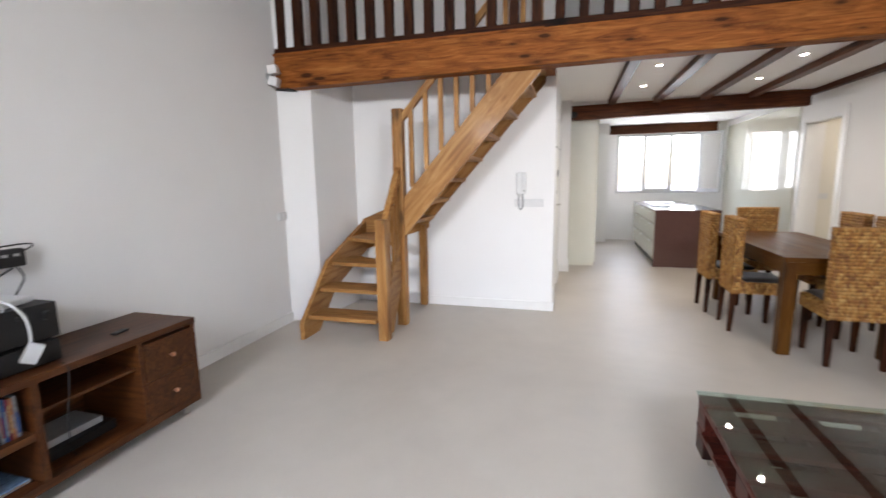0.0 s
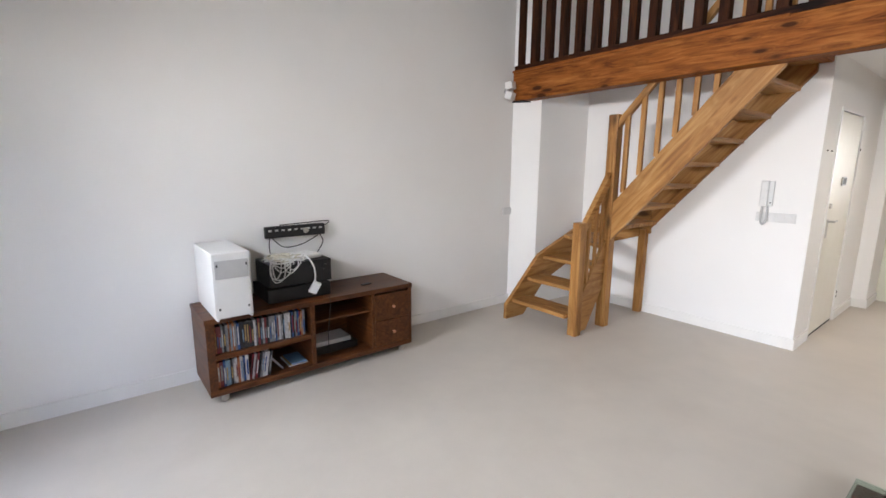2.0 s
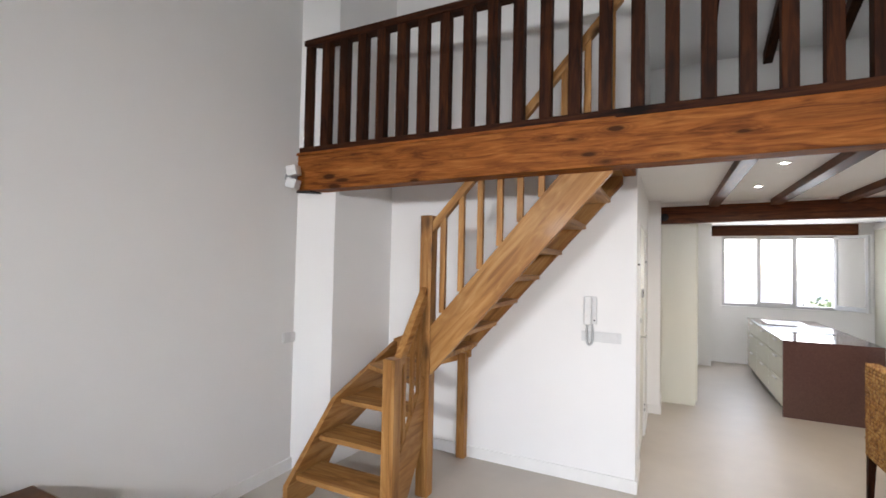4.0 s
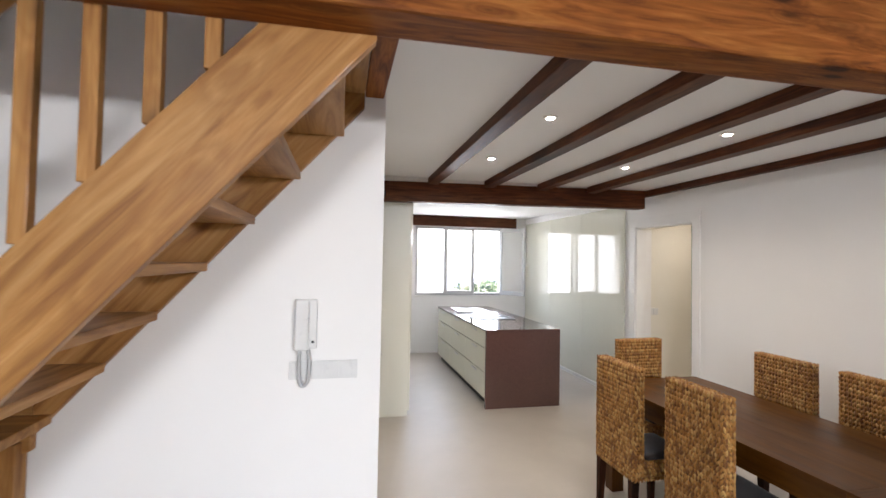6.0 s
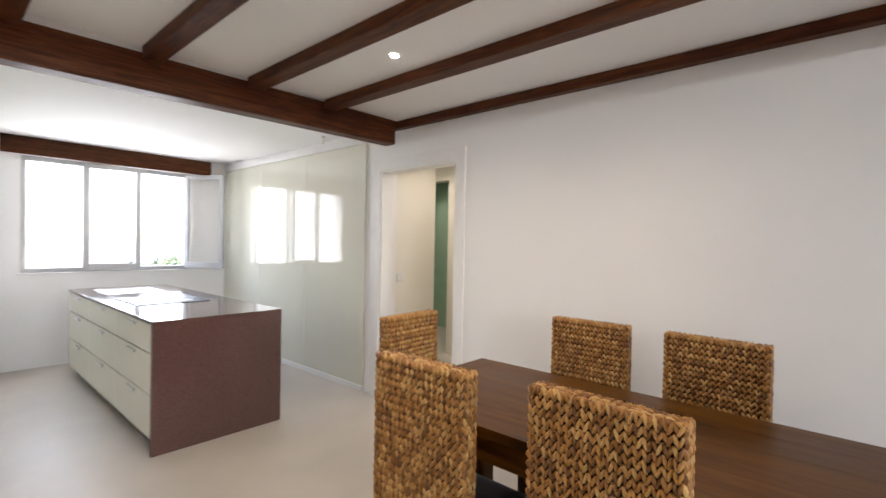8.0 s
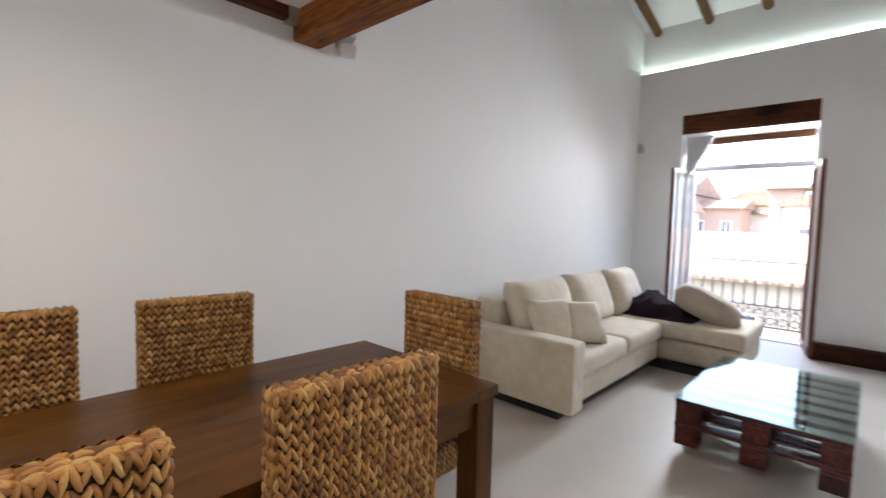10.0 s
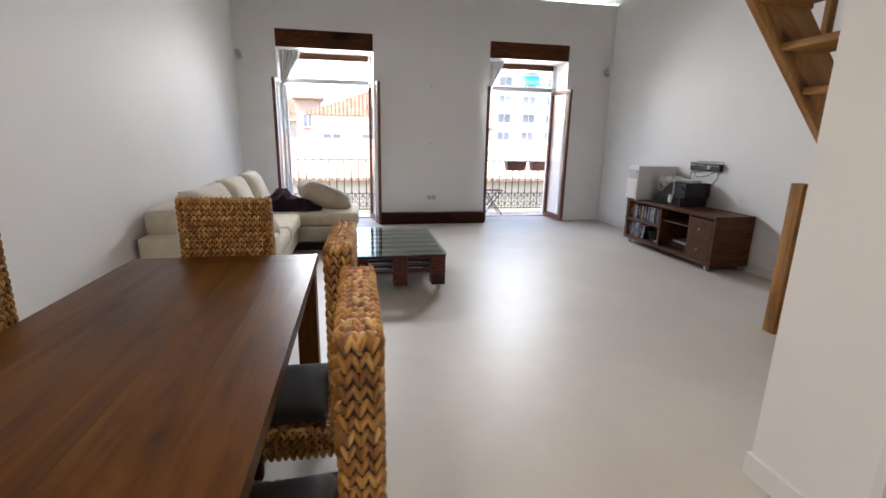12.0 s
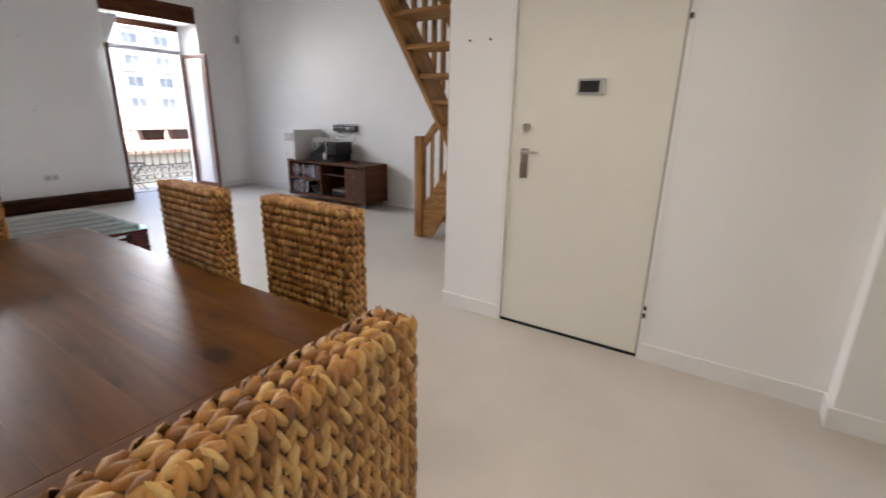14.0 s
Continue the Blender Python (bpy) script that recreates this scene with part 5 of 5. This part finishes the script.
y = 0.905
while y < 1.50:
    w = rnd.choice([0.0145, 0.0145, 0.0145, 0.010, 0.02])
    disc_case(y, 0.336, w, 0.178 + rnd.uniform(0, 0.012))
    y += w + 0.0008
y = 0.905
while y < 1.235:
    w = rnd.choice([0.0145, 0.0145, 0.013, 0.02])
    disc_case(y, 0.101, w, 0.172 + rnd.uniform(0, 0.012), lean=0 if y < 1.1 else -9)
    y += w + (0.0008 if y < 1.1 else 0.0035)
for k, (mat, lab) in enumerate(((CASES[4], "grey closed booklet leaning on the lower shelf"),)):
    bm = bmesh.new()
    slab(bm, -0.15, 0, 0, 0.012, 0, 0.13)
    bmesh.ops.transform(bm, matrix=pose(-2.10, 1.335, 0.10, 38, 0, 0), verts=bm.verts)
    tagged(part("booklet", bm, mat), lab, "booklet")
for k, (mat, word) in enumerate(((CASES[2], "white"), (CASES[5], "yellowish"), (CASES[6], "pale blue"))):
    e = (-2.30 + 0.01 * k, -2.10 + 0.008 * k, 1.385 + 0.008 * k, 1.525 - 0.006 * k, 0.1005 + 0.009 * k, 0.109 + 0.009 * k)
    tagged(block("magazine", e, mat, None, "", 0.001), "%s magazine lying flat on the lower shelf" % word, "magazine", "magazines in a pile")
gb = block("games_box", (-2.40, -2.16, 1.62, 1.97, 0.101, 0.15), BLACKP, None, "", 0.004)
tagged(gb, "flat black set-top box in the open compartment", "set-top box")
tagged(block("silver_bar", (-2.40, -2.2, 1.60, 1.93, 0.1505, 0.185), GREYP, None, "", 0.004), "grey flat player stacked on the set-top box", "player")
bm = bmesh.new()
cable(bm, [(-2.06, 1.69, MZ1 + 0.004), (-2.018, 1.685, MZ1 - 0.02), (-2.03, 1.68, 0.45), (-2.055, 1.675, 0.30), (-2.08, 1.69, 0.16), (-2.10, 1.72, 0.106)], 0.0028, 6)
tagged(part("loose_cable", bm, BLACKM, None, "", True), "thin black cable hanging over the cabinet front", "cable")


# ---------- balconies ----------
CONCRETE = plain("balcony_stone", (0.42, 0.38, 0.33), 0.8, spread=0.12, scale=8, bump=0.2)
TERRA = plain("terracotta_planter", (0.10, 0.045, 0.028), 0.7, spread=0.2, scale=20, bump=0.1)
for a, b2, lab in ((0.95, 2.88, "one"), (-2.45, -0.15, "two")):
    setting("balcony_slab", [(a, b2, -1.76, YW - 0.551, -0.16, -0.012)], CONCRETE, "pale stone balcony slab outside a balcony door", "balcony")
    r = thing("balcony_railing", ((a + b2) / 2, -1.70, 0), "black wrought iron balcony railing with curled ornaments", "railing", "balcony railings")
    y0 = -1.70
    block("top_bar", (a + 0.02, b2 - 0.02, y0 - 0.018, y0 + 0.018, 0.915, 0.93), IRON, r, "", 0.003)
    block("bottom_bar", (a + 0.02, b2 - 0.02, y0 - 0.012, y0 + 0.012, 0.06, 0.075), IRON, r, "", 0.002)
    block("middle_bar", (a + 0.02, b2 - 0.02, y0 - 0.010, y0 + 0.010, 0.335, 0.347), IRON, r, "", 0.002)
    for x in (a + 0.03, b2 - 0.03):
        block("side_bar", (x - 0.012, x + 0.012, y0 + 0.018, YW - 0.555, 0.915, 0.93), IRON, r, "", 0.003)
        block("side_bar", (x - 0.010, x + 0.010, y0 + 0.012, YW - 0.555, 0.06, 0.075), IRON, r, "", 0.002)
        for k in range(1, 5):
            bm = bmesh.new()
            tube(bm, (x, y0 + 0.1 * k, 0.07), (x, y0 + 0.1 * k, 0.92), 0.008, None, 8)
            part("bar", bm, IRON, r, "", True)
    n = int((b2 - a - 0.06) / 0.118)
    step = (b2 - a - 0.06) / n
    for k in range(n + 1):
        x = a + 0.03 + step * k
        bm = bmesh.new()
        tube(bm, (x, y0, -0.01 if k in (0, n) else 0.065), (x, y0, 0.92), 0.009, None, 8)
        ball(bm, (x, y0, 0.36), 0.019, (1, 1, 0.8), 10)
        part("bar", bm, IRON, r, "", True)
        if k < n:
            bm = bmesh.new()
            cx = x + step / 2
            for zc, rr, a0, a1 in ((0.15, 0.045, 0, 6.3), (0.255, 0.038, -0.9, 4.1), (0.315, 0.022, 0, 6.3)):
                cable(bm, [(cx + rr * math.cos(a0 + (a1 - a0) * j / 10), y0, zc + rr * math.sin(a0 + (a1 - a0) * j / 10)) for j in range(11)], 0.0065, 5, 2)
            tube(bm, (cx, y0, 0.07), (cx, y0, 0.335), 0.005, None, 6)
            part("ornament", bm, IRON, r, "curled iron ornament", True)
for x in (-1.30, -1.77):
    t = thing("planter_box", (x, -1.62, 0.76), "brown planter box hooked over the balcony railing, without plants", "planter", "railing planters")
    bm = bmesh.new()
    prism(bm, [(x - 0.155, 0.765), (x + 0.155, 0.765), (x + 0.185, 0.925), (x - 0.185, 0.925)], "y", -1.675, -1.515)
    soften(bm, 0.006)
    part("tub", bm, TERRA, t)
    block("soil", (x - 0.165, x + 0.165, -1.66, -1.53, 0.9255, 0.931), plain("dry_soil", (0.06, 0.045, 0.03), 0.95, spread=0.3, scale=60, bump=0.4), t, "dry soil")
fc = thing("folding_chair", (-0.85, -1.47, 0), "small dark folding balcony chair with crossed legs", "chair")
for dy in (-0.12, 0.10):
    for sx in (-1, 1):
        bm = bmesh.new()
        tube(bm, (-0.85 - sx * 0.17, -1.47 + dy, -0.01), (-0.85 + sx * 0.15, -1.47 + dy, 0.42), 0.010, None, 8)
        part("leg", bm, IRON, fc, "crossed iron leg")
for k in range(5):
    x = -1.02 + 0.07 * k
    plank("seat_slat", (x, x + 0.055, -1.60, -1.35, 0.42, 0.435), "joist", fc, "", 0.002)

# ---------- the street and the town ----------
ASPH = plain("asphalt", (0.05, 0.05, 0.052), 0.9, spread=0.15, scale=3, bump=0.1)
tagged(block("ground", (-600, 600, -600, 600, -9.6, -9.0), ASPH), "grey street and town ground far below", "ground", "", "structure")
FAC = {n: plain("facade_" + n, c, 0.85, spread=0.08, scale=0.8, bump=0.0) for n, c in (
    ("white", (0.66, 0.66, 0.65)), ("ochre", (0.46, 0.40, 0.30)), ("cream", (0.52, 0.48, 0.41)), ("brick", (0.36, 0.25, 0.19)), ("grey", (0.33, 0.33, 0.34)))}


def tiles(name):
    m, nt, b, ln = nodes_of(name)
    v = coords(nt, (1, 1, 1))
    w = nt.nodes.new("ShaderNodeTexWave")
    w.inputs["Scale"].default_value = 1.3
    ln.new(v, w.inputs["Vector"])
    col = ramp(nt, noise_of(nt, v, 2.2, 8, 0.7), [(0.3, (0.20, 0.115, 0.075)), (0.55, (0.31, 0.21, 0.145)), (0.75, (0.42, 0.34, 0.27))])
    ln.new(mixed(nt, 0.12, col, w.outputs["Color"], "MULTIPLY"), b.inputs["Base Color"])
    b.inputs["Roughness"].default_value = 0.9
    bumped(nt, b, w.outputs["Color"], 0.6, 0.05)
    return m


TILES = tiles("clay_roof_tiles")
DARKPANE = plain("dark_window_pane", (0.14, 0.155, 0.17), 0.1, spread=0.2, scale=1, bump=0.0)
TEAL = plain("teal_awning", (0.02, 0.34, 0.34), 0.7, spread=0.06, scale=4, bump=0.0)


def house(name, ext, mat, label, face, cols, floors, roof="", awnings=(), win=(1.1, 1.5)):
    """A house with windows in the one facade that faces the flat (face +1: towards +y), and a tiled or flat roof."""
    x0, x1, y0, y1, z0, z1 = ext
    t = thing(name, ((x0 + x1) / 2, (y0 + y1) / 2, z0), label, "building")
    block("wall", ext, mat, t)
    if roof == "tiles":
        bm = bmesh.new()
        ym, rise = (y0 + y1) / 2, 0.17 * (y1 - y0)
        prism(bm, [(y0 - 0.4, z1), (y1 + 0.4, z1), (y1 + 0.4, z1 + 0.12), (ym, z1 + rise), (y0 - 0.4, z1 + 0.12)], "x", x0 - 0.3, x1 + 0.3)
        part("roof", bm, TILES, t, "clay tiled roof")
    elif roof == "gable":
        bm = bmesh.new()
        xm, rise = (x0 + x1) / 2, 0.2 * (x1 - x0)
        prism(bm, [(x0 - 0.3, z1), (x1 + 0.3, z1), (x1 + 0.3, z1 + 0.12), (xm, z1 + rise), (x0 - 0.3, z1 + 0.12)], "y", y0 - 0.3, y1 + 0.3)
        part("roof", bm, TILES, t, "clay tiled gable roof")
    else:
        for e in ((x0 - 0.1, x1 + 0.1, y0 - 0.1, y0 + 0.2, z1, z1 + 0.8), (x0 - 0.1, x1 + 0.1, y1 - 0.2, y1 + 0.1, z1, z1 + 0.8)):
            block("parapet", e, mat, t)
    yf = y1 if face > 0 else y0
    w, h = win
    for c in range(cols):
        for f in range(floors):
            xc, zc = x0 + (c + 0.5) * (x1 - x0) / cols, z1 - 1.9 - 3.05 * f
            if zc - h / 2 < z0:
                continue
            d = sorted((yf + face * 0.005, yf + face * 0.06))
            fr = block("window", (xc - w / 2 - 0.08, xc + w / 2 + 0.08, *d, zc - h / 2 - 0.08, zc + h / 2 + 0.08), PVC, t)
            d = sorted((yf + face * 0.062, yf + face * 0.075))
            block("pane", (xc - w / 2, xc - 0.04, *d, zc - h / 2, zc + h / 2), DARKPANE, fr)
            block("pane", (xc + 0.04, xc + w / 2, *d, zc - h / 2, zc + h / 2), DARKPANE, fr)
            if (c, f) in awnings:
                bm = bmesh.new()
                yo = yf + face * 1.1
                prism(bm, [(yf + face * 0.08, zc + h / 2 + 0.3), (yo, zc - h * 0.2), (yo, zc - h * 0.2 - 0.25), (yf + face * 0.08, zc + h / 2 + 0.2)], "x", xc - w / 2 - 0.3, xc + w / 2 + 0.3)
                part("awning", bm, TEAL, t, "teal cloth awning")
            elif f % 2 == 0 and face > 0 and z1 > 8:
                block("balcony", (xc - w / 2 - 0.5, xc + w / 2 + 0.5, yf + 0.08, yf + 0.9, zc - h / 2 - 0.9, zc - h / 2 - 0.1), mat, t, "shallow balcony front")
    return t


house("apartment_building", (-62, -17.5, -88, -73, -9, 16), FAC["white"], "tall white apartment block with rows of windows and teal awnings", 1, 10, 8, "", {(9, 2), (9, 3), (7, 1), (3, 2)}, (2.2, 1.4))
house("house", (-20, 9.5, -22, -12.5, -9, -0.4), FAC["ochre"], "low ochre house with a clay tiled roof across the street", 1, 8, 2, "tiles")
house("house", (-5.5, 4.2, -34, -24, -9, 2.6), FAC["white"], "white rendered house with a sloping clay tiled gable roof", 1, 4, 3, "gable")
house("house", (4.8, 6.9, -42, -39, -9, 4.6), FAC["brick"], "narrow brick-red rooftop house among the roofs", 1, 1, 1, "tiles", (), (0.9, 1.1))
house("house", (-8, 6, -52, -44, -9, 2.5), FAC["cream"], "cream rendered house with a clay tiled roof", 1, 6, 3, "tiles")
house("house", (5, 14.5, -64, -54, -9, 4.0), FAC["ochre"], "ochre gabled house among the roofs of the town", 1, 4, 3, "gable")
house("house", (9.7, 22, -30, -18, -9, 2.4), FAC["cream"], "cream town house with shuttered windows", 1, 4, 3, "tiles")
house("house", (-16, -6, -66, -52, -9, 2.6), FAC["cream"], "cream town house behind the lower roofs", 1, 4, 3, "tiles")
house("house", (15, 30, -60, -46, -9, 5.0), FAC["brick"], "brick-red town house behind the lower roofs", 1, 4, 3, "tiles")
rnd = random.Random(21)
for n in range(13):
    x0, y1 = 3.0 + 1.75 * n * 0.9 + rnd.uniform(-0.5, 0.5), -44 - rnd.uniform(0, 22)
    w, d, top = rnd.uniform(3.2, 6.0), rnd.uniform(4, 7), 1.6 + 0.055 * (-y1 - 40) + rnd.uniform(-0.6, 2.4)
    mat, word = rnd.choice((("cream", "cream"), ("white", "white"), ("ochre", "ochre"), ("cream", "cream"), ("brick", "brick-red")))
    kind_roof = rnd.choice(("tiles", "gable", "", "tiles"))
    house("house", (x0, x0 + w, y1 - d, y1, -9, top), FAC[mat], "small %s town house among the roofs on the slope" % word, 1, rnd.choice((2, 2, 3)), 3, kind_roof, (), (0.8, 1.2))
ch = thing("church_tower", (14.6, -68, -9), "square cream church tower with a small dome above the roofs", "tower")
block("shaft", (12.9, 16.3, -70, -66.6, -9, 6.2), FAC["cream"], ch)
block("cornice", (12.6, 16.6, -70.3, -66.3, 6.2, 6.6), FAC["cream"], ch)
# Dark sheet on the solid shaft paints the shade of the belfry opening.
block("belfry_opening", (14.1, 15.1, -66.62, -66.55, 3.6, 5.6), DARKPANE, ch, "dark sheet for the shade in the belfry opening")
bm = bmesh.new()
ball(bm, (14.6, -68.3, 6.6), 1.5, (1, 1, 1.1), 18)
part("dome", bm, FAC["grey"], ch, "grey dome", True)
house("house", (-22, -3, 26, 36, -9, 4.2), FAC["brick"], "brick-red house with white windows behind the kitchen", -1, 6, 4, "tiles")
house("house", (12.5, 26, 44, 54, -9, -0.6), FAC["white"], "white flat-roofed house behind the kitchen", -1, 5, 2, "")
house("house", (26, 44, 50, 60, -9, 1.5), FAC["cream"], "cream house behind the kitchen", -1, 5, 3, "tiles")
LEAF = plain("tree_leaves", (0.055, 0.085, 0.03), 0.6, spread=0.4, scale=3, bump=0.0)
tr = thing("street_tree", (9.3, 34, -9), "leafy green tree behind the kitchen window", "tree")
bm = bmesh.new()
tube(bm, (9.3, 34, -9), (9.4, 34.1, -3.5), 0.28, 0.18, 10)
for k in range(6):
    a = k * 1.05
    tube(bm, (9.4, 34.1, -3.8), (9.4 + 1.9 * math.cos(a), 34.1 + 1.9 * math.sin(a), -1.2 + 0.5 * (k % 2)), 0.12, 0.04, 7)
part("trunk", bm, wood("rafter", "z"), tr, "", True)
rnd = random.Random(3)
verts, faces = [], []
for k in range(5200):
    a, b2, r = rnd.uniform(0, 6.283), math.acos(rnd.uniform(-1, 1)), rnd.uniform(0.55, 1.0)
    p = Vector((math.cos(a) * math.sin(b2) * 2.7, math.sin(a) * math.sin(b2) * 2.7, math.cos(b2) * 2.1)) * r
    if noise.noise(p * 0.9) < -0.12:
        continue
    p += Vector((9.4, 34.1, -1.6))
    u = Vector((rnd.gauss(0, 1), rnd.gauss(0, 1), rnd.gauss(0, 1))).normalized()
    w = u.orthogonal().normalized() * 0.11
    u = u * 0.2
    n = len(verts)
    verts += [tuple(p - u), tuple(p + w), tuple(p + u), tuple(p - w)]
    faces.append((n, n + 1, n + 2, n + 3))
me = bpy.data.meshes.new("crown")
me.from_pydata(verts, [], faces)
me.materials.append(LEAF)
cr = new("crown", me)
cr.parent = tr
cr.matrix_parent_inverse = tr.matrix_basis.inverted()
tagged(cr, "dense green leaves")
